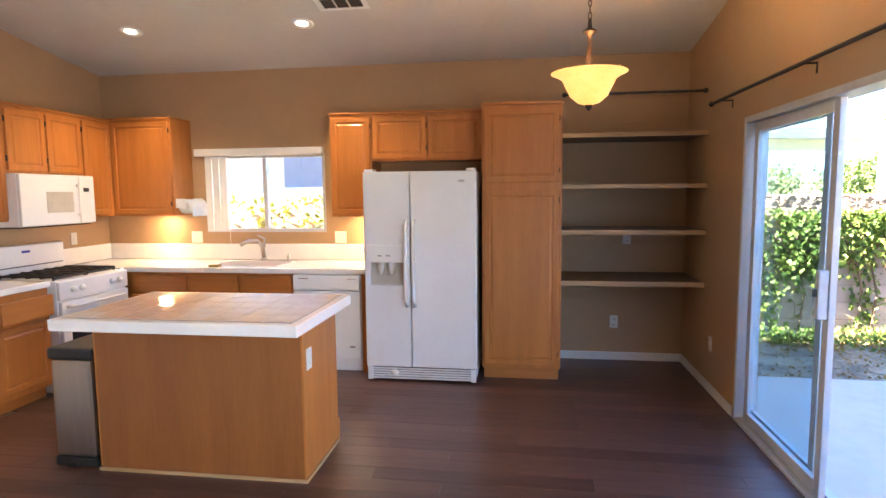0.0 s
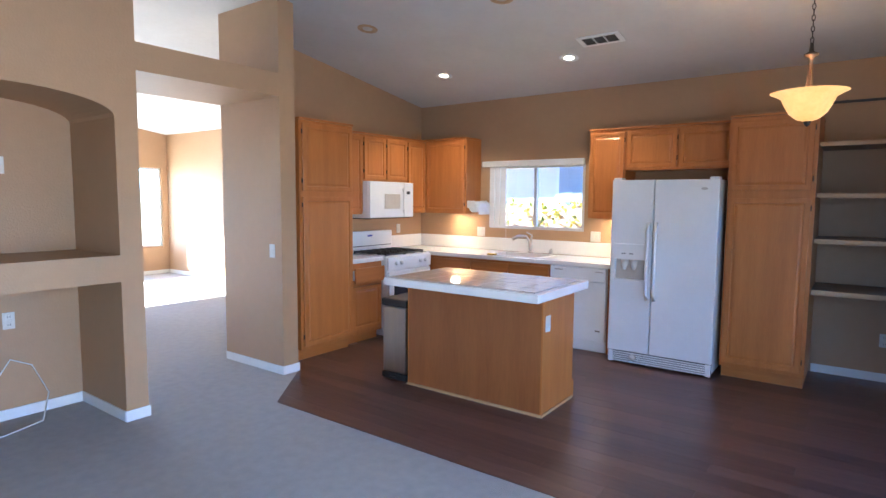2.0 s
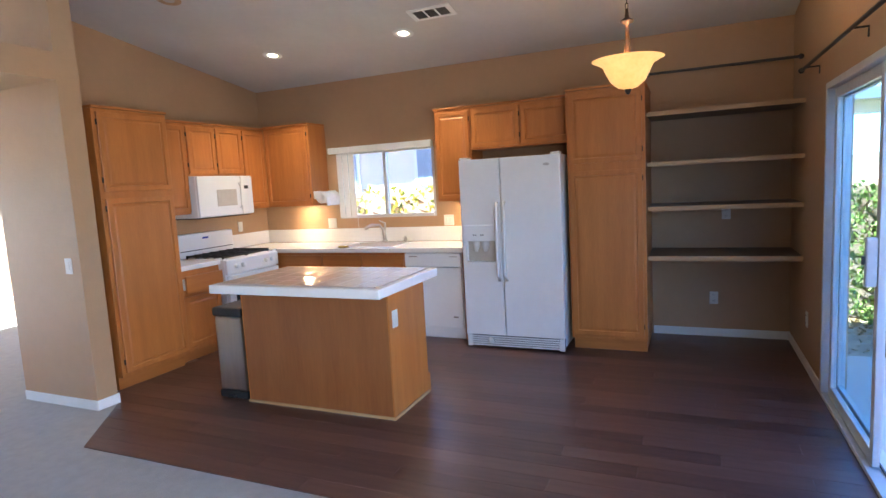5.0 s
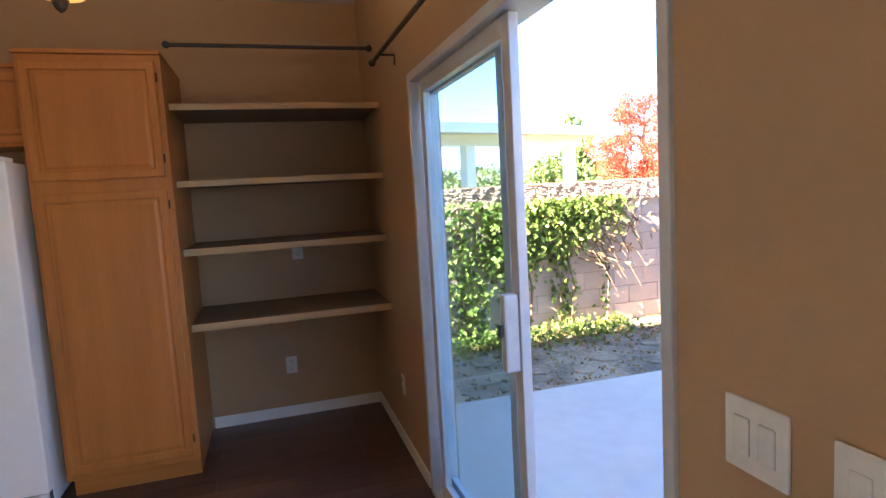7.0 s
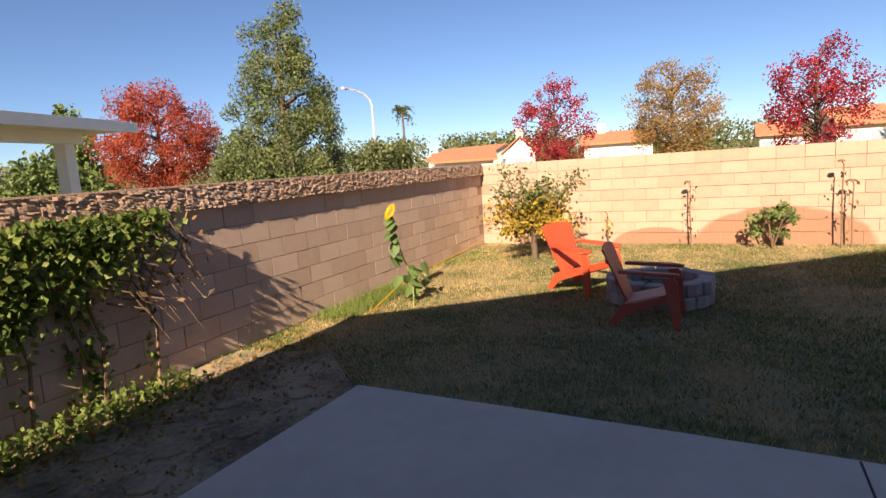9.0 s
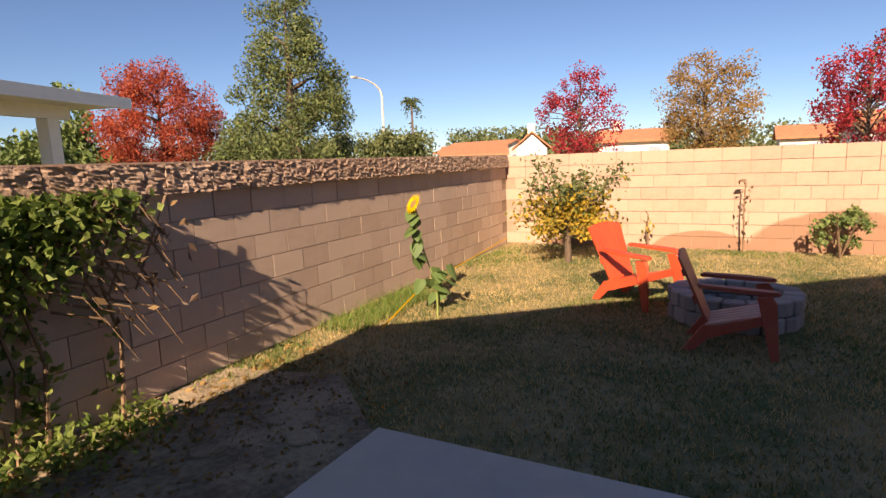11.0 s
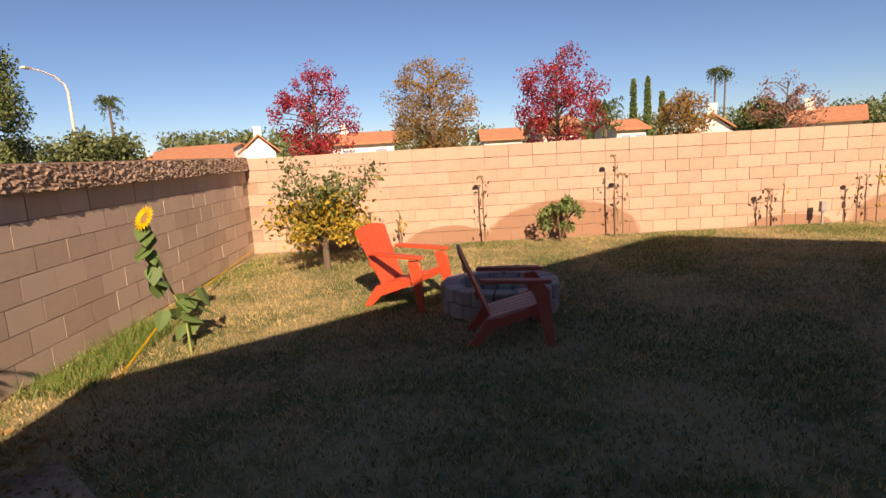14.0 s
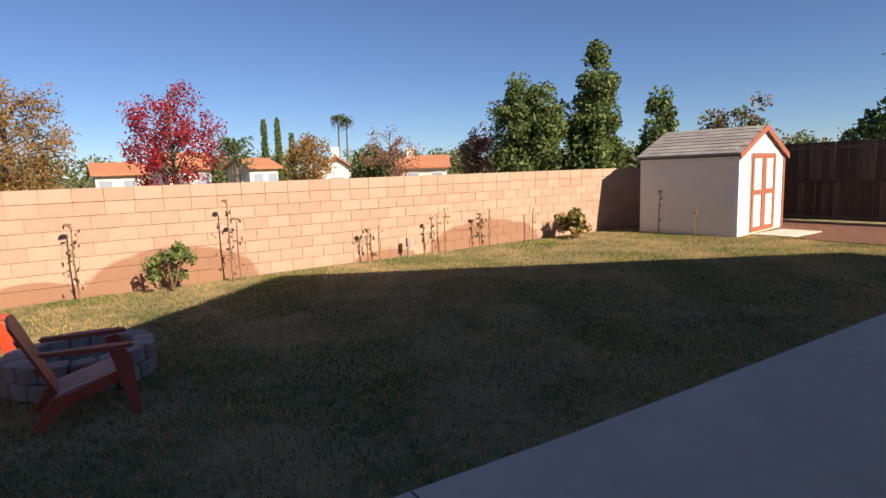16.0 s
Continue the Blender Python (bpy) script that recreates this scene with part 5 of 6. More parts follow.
# neighbour's patio cover
pc = thing("patio_cover", 6.5, 12.5, GZ, "white solid patio cover beyond the wall", "patio cover")
part("roof", bx(bm_new(), 1.5, 9.1, 11.6, 15.0, 2.48, 2.60, 0.01), TRIMW, pc)
part("fascia", bx(bm_new(), 1.5, 9.12, 11.56, 11.6, 2.44, 2.64, 0.005), TRIMW, pc)
part("beam", bx(bm_new(), 1.6, 8.5, 12.3, 12.45, 2.25, 2.479), TRIMW, pc)
for x in (2.4, 5.0, 8.1):
    part("post", bx(bm_new(), x - 0.12, x + 0.12, 12.26, 12.49, GZ - 0.02, 2.249, 0.01), TRIMW, pc)
pc.matrix_basis = Matrix.Translation((9.7, 13.0, 0.13)) @ Matrix.Rotation(radians(18), 4, "Z") @ Matrix.Translation((-9.12, -11.56, 0)) @ pc.matrix_basis
# street lamp
sl = thing("street_lamp", 39.71, 27.13, GZ, "tall grey street lamp with curved arm", "street lamp")
part("pole", tube(bm_new(), [(39.71, 27.13, GZ - 0.05), (39.71, 27.13, 6.4)], [0.11, 0.08], 10), CONCRETE, sl)
part("arm", tube(bm_new(), [(39.71, 27.13, 6.4), (39.6, 27.2, 6.85), (39.15, 27.45, 7.3), (38.5, 27.8, 7.55), (37.95, 28.1, 7.65)], [0.08, 0.07, 0.06, 0.05, 0.045], 8), CONCRETE, sl)
part("head", bx(bm_new(), 37.5, 38.1, 28.0, 28.3, 7.58, 7.72, 0.03), CONCRETE, sl)

# ---------------------------------------------------------------- shed and fence
sh = thing("garden_shed", 10.8, -10.5, GZ, "cream garden shed with red trim and shingle roof", "shed")
SX0, SX1, SY_0, SY_1, SH = 9.67, 12.0, -11.85, -9.15, 1.72
part("wall", bx(bm_new(), SX0, SX1, SY_0, SY_1, GZ, SH), SHEDW, sh)
PKY, PKZ = (SY_0 + SY_1) / 2, 2.32
b = bm_new()
poly(b, [(SX0, SY_0, SH), (SX0, PKY, PKZ), (SX0, SY_1, SH)], (SX1 - SX0, 0, 0))
part("gable", b, SHEDW, sh)
roof = bm_new()
for s in (1, -1):
    e = SY_1 + 0.09 if s > 0 else SY_0 - 0.09
    ez = SH - 0.035
    poly(roof, [(SX0 - 0.06, e, ez), (SX0 - 0.06, PKY, PKZ + 0.01), (SX0 - 0.06, PKY, PKZ + 0.04), (SX0 - 0.06, e, ez + 0.03)], (SX1 - SX0 + 0.12, 0, 0))
rf = part("roof", roof, SHINGLE, sh)
n_c = 8
for s in (1, -1):
    e, ez = (SY_1 + 0.1 if s > 0 else SY_0 - 0.1), SH - 0.035
    for k in range(n_c):
        f0, f1 = k / n_c, (k + 1.12) / n_c
        for i in range(8):
            xa = SX0 - 0.06 + (i + (0.5 if k % 2 else 0)) * 0.31
            xb = min(xa + 0.305, SX1 + 0.06)
            if xb - xa > 0.05:
                b = bm_new()
                ya, yb = e + (PKY - e) * f0, e + (PKY - e) * min(f1, 1)
                za, zb = ez + (PKZ - ez) * f0 + 0.042, ez + (PKZ - ez) * min(f1, 1) + 0.034
                poly(b, [(xa, ya, za), (xa, yb, zb), (xa, yb, zb + 0.008), (xa, ya, za + 0.012)], (xb - xa, 0, 0))
                part("shingle", b, SHINGLE, rf)
for s in (1, -1):
    e = SY_1 + 0.10 if s > 0 else SY_0 - 0.10
    b = bm_new()
    poly(b, [(SX0 - 0.085, e, SH - 0.14), (SX0 - 0.085, PKY, PKZ - 0.08), (SX0 - 0.085, PKY, PKZ + 0.05), (SX0 - 0.085, e, SH - 0.01)], (0.024, 0, 0))
    part("bargeboard", b, SHEDR, sh)
part("corner_trim", bx(bm_new(), SX0 - 0.02, SX0 + 0.07, SY_1 - 0.02, SY_1 + 0.015, GZ, SH - 0.05), TRIMW, sh)
part("corner_trim", bx(bm_new(), SX0 - 0.02, SX0 - 0.001, SY_0 - 0.01, SY_0 + 0.09, GZ, SH - 0.05), SHEDR, sh)
# near-black strip standing in for the shade under the eave
part("eave_shade", bx(bm_new(), SX0, SX1, SY_1 + 0.001, SY_1 + 0.02, SH - 0.06, SH - 0.02), DARKGAP, sh)
for y0, y1 in ((-11.17, -10.49), (-10.485, -9.80)):
    dd = part("door", bx(bm_new(), SX0 - 0.03, SX0 - 0.002, y0, y1, GZ + 0.06, 1.72), SHEDW, sh)
    for a in ((y0, y0 + 0.11, GZ + 0.06, 1.72), (y1 - 0.11, y1, GZ + 0.06, 1.72), (y0 + 0.111, y1 - 0.111, 1.61, 1.72), (y0 + 0.111, y1 - 0.111, GZ + 0.06, GZ + 0.16), (y0 + 0.111, y1 - 0.111, 0.78, 0.89)):
        part("door_trim", bx(bm_new(), SX0 - 0.052, SX0 - 0.031, *a), SHEDR, dd)
sh.matrix_basis = Matrix.Translation((9.67, -9.15, 0)) @ Matrix.Rotation(radians(6.5), 4, "Z") @ Matrix.Translation((-9.67, 9.15, 0)) @ sh.matrix_basis
solo("stepping_slab", bx(bm_new(), 8.75, 9.62, -11.1, -9.75, GZ - 0.03, GZ + 0.035, 0.008), CONCRETE, "pale concrete slab before the shed door", "slab")
fence = thing("fence", 7.0, -13.6, GZ, "dark weathered board fence", "fence")
fence["kind"] = "structure"
bd = mesh_of("board", bx(bm_new(), -0.07, 0.07, -0.01, 0.01, 0, 1.0), FENCEW)
for i in range(72):
    o = part("board", bd, None, fence)
    o.matrix_basis = Matrix.Translation((12.7 - i * 0.147, -13.6 + random.uniform(-0.006, 0.006), 0.98)) @ Matrix.Rotation(radians(random.uniform(-0.5, 0.5)), 4, "Y")
    o2 = part("board", bd, None, fence)
    o2.matrix_basis = Matrix.Translation((12.7 - i * 0.147, -13.62 + random.uniform(-0.006, 0.006), GZ + 0.06))
for zz in (GZ + 0.1, 0.93, 1.8):
    part("rail", bx(bm_new(), 2.2, 12.8, -13.585, -13.55, zz, zz + 0.07), FENCEW, fence)
part("post", bx(bm_new(), 12.75, 12.85, -13.66, -13.54, GZ - 0.03, 1.9), FENCEW, fence)
struct("fence_side", bx(bm_new(), 2.1, 2.2, -13.6, -9.0, GZ - 0.1, 1.85), FENCEW, "dark side fence closing the yard", "fence")


# ---------------------------------------------------------------- garden chairs and fire pit
def adirondack(x, y, rz, material, label, seat=None, size=(0.9, 0.9, 0.92)):
    c = thing("adirondack_chair", x, y, GZ, label, "chair", "chairs by the fire pit", local=True, rz=rz)
    # sits facing -y; side profile in y, z
    sr = math.radians(17)
    for k in range(5):
        u0 = -0.25 + k * 0.1
        b = bm_new()
        bx(b, u0 + 0.006, u0 + 0.094, -0.26, 0.26, -0.012, 0.012, 0.005, Matrix.Translation((0, -0.02, 0.30)) @ Matrix.Rotation(-sr * -1, 4, "X") @ Matrix.Rotation(radians(-30), 4, "X"))
        part("seat_slat", b, seat or material, c)
    for k in range(5):
        u = -0.2 + k * 0.1
        ta, tb = (0.72 - 0.75 * (u + e) ** 2 for e in (-0.05, 0.05))
        b = bm_new()
        poly(b, [(u * 0.86 - 0.041, 0, 0), (u * 0.86 + 0.041, 0, 0), (u * 1.2 + 0.058, 0, tb), (u * 1.2 - 0.058, 0, ta)], (0, 0.022, 0))
        bmesh.ops.transform(b, matrix=Matrix.Translation((0, 0.20, 0.24)) @ Matrix.Rotation(radians(-24), 4, "X"), verts=b.verts)
        part("back_slat", b, material, c)
    b = bm_new()
    bx(b, -0.24, 0.24, 0.022, 0.05, 0.22, 0.30, 0.006, Matrix.Translation((0, 0.20, 0.24)) @ Matrix.Rotation(radians(-24), 4, "X"))
    bx(b, -0.26, 0.26, 0.022, 0.045, 0.50, 0.56, 0.006, Matrix.Translation((0, 0.20, 0.24)) @ Matrix.Rotation(radians(-24), 4, "X"))
    part("back_brace", b, material, c)
    for s in (-1, 1):
        b = bm_new()
        poly(b, [(s * 0.335, -0.40, 0.0), (s * 0.335, -0.33, 0.0), (s * 0.31, -0.25, 0.34), (s * 0.285, -0.20, 0.54), (s * 0.285, -0.32, 0.555), (s * 0.30, -0.365, 0.50), (s * 0.315, -0.375, 0.34)], (s * 0.035, 0, 0))
        bmesh.ops.bevel(b, geom=b.edges[:], offset=0.006, segments=1, affect="EDGES")
        part("front_leg", b, material, c)
        b = bm_new()
        poly(b, [(s * 0.25, -0.30, 0.30), (s * 0.25, -0.28, 0.38), (s * 0.25, 0.10, 0.26), (s * 0.25, 0.26, 0.24), (s * 0.25, 0.44, 0.0), (s * 0.25, 0.34, 0.0), (s * 0.25, 0.20, 0.13), (s * 0.25, 0.0, 0.20)], (s * 0.035, 0, 0))
        part("rear_leg", b, material, c)
        b = bm_new()
        poly(b, [(s * 0.24, 0.34, 0.56), (s * 0.33, 0.32, 0.56), (s * 0.37, -0.10, 0.56), (s * 0.365, -0.31, 0.56), (s * 0.34, -0.37, 0.555), (s * 0.28, -0.37, 0.555), (s * 0.255, -0.31, 0.56), (s * 0.25, -0.05, 0.56)], (0, 0, 0.035))
        bmesh.ops.bevel(b, geom=b.edges[:], offset=0.01, segments=2, affect="EDGES")
        bmesh.ops.transform(b, matrix=Matrix.Translation((0, 0, 0.02)) @ Matrix.Rotation(radians(2), 4, "X"), verts=b.verts)
        part("armrest", b, material, c)
    c.scale = size
    part("front_rail", bx(bm_new(), -0.285, 0.285, -0.30, -0.275, 0.30, 0.385, 0.006), material, c)


PITX, PITY = 8.75, 3.15
adirondack(9.08, 4.08, -27, REDP, "bright red plastic Adirondack chair on the lawn")
adirondack(7.84, 3.16, 0, REDP2, "weathered dark red plastic Adirondack chair on the lawn", FADED, (0.82, 0.80, 0.87))
pit = thing("fire_pit", PITX, PITY, GZ, "round fire pit of grey retaining stones", "fire pit")
for k in range(2):
    for i in range(16):
        a0, a1 = 2 * math.pi * (i + 0.5 * k + 0.03) / 16, 2 * math.pi * (i + 0.5 * k + 0.97) / 16
        ro, ri = 0.56 + random.uniform(-0.012, 0.012), 0.40
        b = bm_new()
        poly(b, [(PITX + r * math.cos(a), PITY + r * math.sin(a), GZ - 0.01 + k * 0.142) for r, a in ((ro, a0), (ro + 0.02, (a0 + a1) / 2), (ro, a1), (ri, a1), (ri, a0))], (0, 0, 0.134 + random.uniform(-0.005, 0.005)))
        bmesh.ops.bevel(b, geom=b.edges[:], offset=0.012, segments=1, affect="EDGES")
        part("stone", b, STONE, pit)
part("ash_bed", lathe(bm_new(), [(0, 0.04), (0.4, 0.02)], 20, PITX, PITY, GZ), DARKGAP, pit)


# ---------------------------------------------------------------- plants in the yard
ft = thing("fruit_tree", 11.16, 5.38, GZ, "small fruit tree with yellowing leaves", "tree")
rng = np.random.default_rng(5)
b = bm_new()
tube(b, [(11.16, 5.38, GZ - 0.03), (11.17, 5.39, 0.2), (11.19, 5.39, 0.5)], [0.055, 0.045, 0.035], 8)
cen = []
for k in range(30):
    a, r, h = rng.uniform(0, 6.28), rng.uniform(0.2, 0.82), rng.uniform(0.12, 1.05)
    tip = (11.19 + r * math.cos(a), 5.39 + r * math.sin(a), h + (0.6 if k % 4 == 0 else 0.1))
    tube(b, [(11.19, 5.39, rng.uniform(0.15, 0.5)), ((11.19 + tip[0]) / 2 + 0.02, (5.39 + tip[1]) / 2, (0.4 + tip[2]) / 2 - 0.02), tip], [0.018, 0.012, 0.004], 5)
    for s in np.linspace(0.35, 1.05, 8):
        cen.append((11.19 + (tip[0] - 11.19) * s, 5.39 + (tip[1] - 5.39) * s, 0.4 + (tip[2] - 0.4) * s))
part("trunk", b, BARK, ft)
cen = np.array(cen)
pts = np.repeat(cen, 20, 0) + rng.normal(size=(len(cen) * 20, 3)) * 0.08
low = pts[:, 2] + rng.normal(size=len(pts)) * 0.12 < 0.88
leaves("crown", pts[low], 0.07, YELLOW, ft, 0.6, 1)
leaves("crown", pts[~low], 0.07, OLIVE, ft, 0.6, 2)


def stalk(x, y, h, n, seed, label, head=True, green=False):
    rng = np.random.default_rng(seed)
    t = thing("sunflower_stalk", x, y, GZ, label, "plant")
    part("stem", tube(bm_new(), [(x, y, GZ - 0.02), (x - 0.02, y + 0.02, h * 0.5), (x - 0.03, y + 0.01, h - 0.06), (x - 0.07, y + 0.05, h)], [0.014, 0.012, 0.009, 0.007], 6), STEM, t)
    p = np.stack([x - 0.04 + rng.normal(size=n) * 0.05, y + rng.normal(size=n) * 0.06, rng.uniform(0.1, h, n)], 1)
    tagged(leaves("dry_leaf", p, 0.08, YELLOW if green else DRYLEAF, t, 1.5, seed, 0.5), kind="stuff")
    if head:
        part("seed_head", lathe(bm_new(), [(0, -0.02), (0.05, -0.01), (0.045, 0.015), (0, 0.025)], 12, x - 0.07, y + 0.05, h), STEM, t)


for i, (x, y, h, n, g) in enumerate(((12.58, 4.43, 0.52, 14, True), (12.6, 3.05, 0.98, 24, False), (12.55, 0.92, 1.2, 18, False), (12.6, 0.78, 0.9, 9, False), (12.65, -1.6, 0.52, 18, False), (12.65, -1.85, 0.6, 8, True), (12.68, -3.08, 0.62, 22, False),
                                     (12.7, -3.42, 0.82, 10, True), (12.7, -4.33, 0.62, 26, False), (12.7, -4.6, 0.72, 12, True), (12.7, -5.9, 0.66, 8, True))):
    stalk(x, y, h, n, 40 + i, "dried yellowish sunflower stalk by the wall" if g else "dried brown sunflower stalk by the wall", not g, g)
stalk(11.4, -8.82, 0.9, 16, 71, "dried brown stalk against the shed")
stalk(10.55, -8.94, 0.42, 4, 72, "thin dried stalk by the shed")


def bush(name, x, y, r, h, material, n, size, seed, label):
    rng = np.random.default_rng(seed)
    t = thing(name, x, y, GZ, label, "shrub")
    b = bm_new()
    for k in range(12):
        a = rng.uniform(0, 6.28)
        tube(b, [(x, y, GZ - 0.01), (x + r * 0.4 * math.cos(a), y + r * 0.4 * math.sin(a), h * 0.5), (x + r * 0.8 * math.cos(a), y + r * 0.8 * math.sin(a), h * rng.uniform(0.7, 1))], [0.009, 0.006, 0.003], 4)
    part("stem_cluster", b, STEM, t)
    _, p = clumps(rng, (x, y, h / 2), (r, r, h / 2), 14, n // 14, r * 0.2, "ball")
    p[:, 2] = np.maximum(p[:, 2], GZ + 0.01)
    leaves("foliage", p, size, material, t, 0.3, seed)


bush("rose_bush", 12.4, 1.85, 0.38, 0.58, DARKLEAF, 800, 0.07, 21, "small dark green rose bush by the wall")
bush("ornamental_grass", 12.3, -6.95, 0.45, 0.5, GRASSM, 700, 0.13, 22, "dry tufted ornamental grass by the wall")
# sunflower
sf = thing("sunflower", 7.82, 5.87, GZ, "blooming yellow sunflower leaning over the lawn", "sunflower")
part("stem", tube(bm_new(), [(7.76, 5.80, GZ - 0.02), (8.09, 5.97, 0.12), (8.09, 6.10, 0.45), (7.96, 6.12, 0.75), (7.88, 6.10, 0.98)], [0.011, 0.011, 0.010, 0.009, 0.008], 8), GSTEM, sf, smooth=True)


def heart_leaf(x, y, z, size, yaw, droop, parent):
    """A broad pointed leaf on a short stalk, hanging from the stem."""
    b = bm_new()
    half = [(0.0, 0.0, 0.0), (0.28, -0.08, -0.02), (0.46, 0.18, -0.05), (0.40, 0.50, -0.03), (0.20, 0.82, 0.0), (0.0, 1.08, -0.06)]
    mid = [b.verts.new((0, v, 0.03)) for v in (0.0, 0.02, 0.25, 0.52, 0.82, 1.08)]
    for sgn in (-1, 1):
        rim = [b.verts.new((sgn * u, v, w)) for u, v, w in half[1:5]]
        b.faces.new((mid[0], rim[0], rim[1], mid[2]))
        b.faces.new((mid[2], rim[1], rim[2], mid[3]))
        b.faces.new((mid[3], rim[2], rim[3], mid[4]))
        b.faces.new((mid[4], rim[3], mid[5]))
    bmesh.ops.delete(b, geom=[mid[1]], context="VERTS")
    m = Matrix.Translation((x, y, z)) @ Matrix.Rotation(yaw, 4, "Z") @ Matrix.Rotation(-droop, 4, "X") @ Matrix.Scale(size, 4)
    bmesh.ops.transform(b, matrix=m, verts=b.verts)
    part("leaf", b, SUNLEAF, parent)


rng = np.random.default_rng(9)
for k in range(13):
    z = 0.42 + 0.045 * k
    heart_leaf(7.97 - 0.09 * k / 13 + rng.normal() * 0.015, 6.11, z, rng.uniform(0.12, 0.17), rng.uniform(0, 6.28), rng.uniform(0.7, 1.3), sf)
for k in range(15):
    heart_leaf(8.03 + rng.normal() * 0.09, 5.95 + rng.normal() * 0.08, rng.uniform(0.06, 0.36), rng.uniform(0.13, 0.19), rng.uniform(0, 6.28), rng.uniform(0.4, 1.2), sf)
fm = Matrix.Translation((7.84, 6.07, 1.02)) @ Vector((-0.65, 0.35, 0.40)).to_track_quat("Z", "Y").to_matrix().to_4x4() @ Matrix.Scale(0.92, 4)
b = lathe(bm_new(), [(0, 0.012), (0.04, 0.01), (0.05, 0.0), (0.04, -0.02), (0, -0.03)], 16)
bmesh.ops.transform(b, matrix=fm, verts=b.verts)
hd = part("flower_head", b, GOLD, sf)
b = bm_new()
for k in range(34):
    a = 2 * math.pi * k / 17 + (0.18 if k > 16 else 0)
    v = [b.verts.new(fm @ Vector((r * math.cos(a + d), r * math.sin(a + d), z + (0.008 if k > 16 else 0)))) for r, d, z in ((0.045, -0.1, 0), (0.08, -0.16, 0.012), (0.125, 0, 0.004), (0.08, 0.16, 0.012), (0.045, 0.1, 0))]
    b.faces.new(v)
part("petals", b, PETAL, sf)
solo("cord", tube(bm_new(), [(7.2, 6.1, GZ + 0.02), (8.5, 6.35, GZ + 0.16), (10.6, 6.68, GZ + 0.1), (12.6, 6.9, GZ + 0.12)], 0.008, 6), PETAL, "yellow cord stretched along the wall base", "cord")
# ivy and trellis on the brown wall
iv = thing("ivy", 4.2, 6.5, GZ, "green ivy climbing over a trellis on the block wall", "vine")
rng = np.random.default_rng(12)
P = []
for k in range(4200):
    x = rng.uniform(2.5, 5.2)
    lim = 0.45 + 0.62 * np.clip((x - 3.3) / 1.7, 0, 1) ** 1.3 + rng.normal() * 0.12
    z = rng.uniform(min(lim, 1.26), 1.33) if x > 3.5 else rng.uniform(-0.1, 1.35)
    if x > 4.85 and rng.random() < 0.45:
        continue
    P.append((x, 6.57 + 0.033 * (x - 3.1) - abs(rng.normal()) * 0.10, z))
for xs in (3.75, 4.0, 4.35, 4.45, 4.5, 4.55, 4.95):
    for k in range(55 if xs > 4.3 and xs < 4.6 else 30):
        P.append((xs + rng.normal() * 0.05, 6.58 + 0.033 * (xs - 3.1) + rng.normal() * 0.025, rng.uniform(-0.08, 1.0)))
leaves("foliage", P, 0.062, IVY, iv, 0.8, 12, 0.85)
b = bm_new()
for k in range(15):
    x = 2.6 + k * 0.18
    tube(b, [(x, 6.56, 0.7), (x + 0.3, 6.58, 1.28)], 0.009, 4)
    tube(b, [(x + 0.3, 6.55, 0.7), (x, 6.57, 1.28)], 0.009, 4)
part("trellis", b, STEM, iv, "dark diagonal lattice trellis")
b = bm_new()
for xs in (3.2, 3.75, 4.0, 4.35, 4.5, 4.95):
    tube(b, [(xs, 6.58, GZ), (xs + 0.06, 6.6, 0.4), (xs - 0.03, 6.6, 0.8), (xs + 0.1, 6.56, 1.25)], [0.016, 0.013, 0.011, 0.008], 5)
for k in range(20):
    xs, zs = rng.uniform(4.7, 5.35), rng.uniform(0.55, 1.3)
    ln = rng.uniform(0.12, 0.32)
    tube(b, [(xs - 0.25, 6.56, zs + 0.1), (xs, 6.48 + rng.normal() * 0.03, zs), (xs + ln * 0.6, 6.5 - 0.06 * rng.random(), zs - ln)], [0.009, 0.007, 0.003], 4)
part("woody_stem", b, STEM, iv)
pts = [(rng.uniform(4.8, 5.5), 6.47 + rng.normal() * 0.05, rng.uniform(0.5, 1.3)) for k in range(40)]
leaves("dry_foliage", pts, 0.08, DRYLEAF, iv, 1.2, 13, 0.45)
solo("spigot_box", bx(bm_new(), 12.6, 12.68, -2.54, -2.45, 0.1, 0.27, 0.01), STONE, "grey weatherproof outlet box on a post", "outlet box")
part("post", bx(bm_new(), 12.63, 12.66, -2.51, -2.48, GZ - 0.02, 0.1), STONE, bpy.data.objects["spigot_box"])

# ---------------------------------------------------------------- grass
rng = np.random.default_rng(3)


def grass(name, n, xs, ys, material, height, keep, label, seed):
    rng = np.random.default_rng(seed)
    x, y = rng.uniform(*xs, n), rng.uniform(*ys, n)
    k = keep(x, y, rng)
    x, y = x[k], y[k]
    n = len(x)
    a, h, w = rng.uniform(0, 6.28, n), height * rng.uniform(0.5, 1.3, n), rng.uniform(0.003, 0.006, n)
    l = rng.normal(size=(n, 2)) * height * 0.5
    base = np.stack([x, y, np.full(n, GZ - 0.012)], 1)
    side = np.stack([np.cos(a) * w, np.sin(a) * w, np.zeros(n)], 1)
    tip = base + np.stack([l[:, 0], l[:, 1], h], 1)
    me = bpy.data.meshes.new(name)
    me.from_pydata(np.stack([base - side, base + side, tip], 1).reshape(-1, 3).tolist(), [], np.arange(3 * n).reshape(-1, 3).tolist())
    me.materials.append(material)
    tagged(part(name, me, None), label, "grass", "", "stuff")


def edge_x(y):
    return np.interp(y, [-9, -5.2, -1.7, -0.4, 1.84, 2.7, 4.98, 5.0, 6.7], [5.1, 5.19, 5.29, 5.32, 5.42, 5.45, 5.48, 5.9, 6.0])


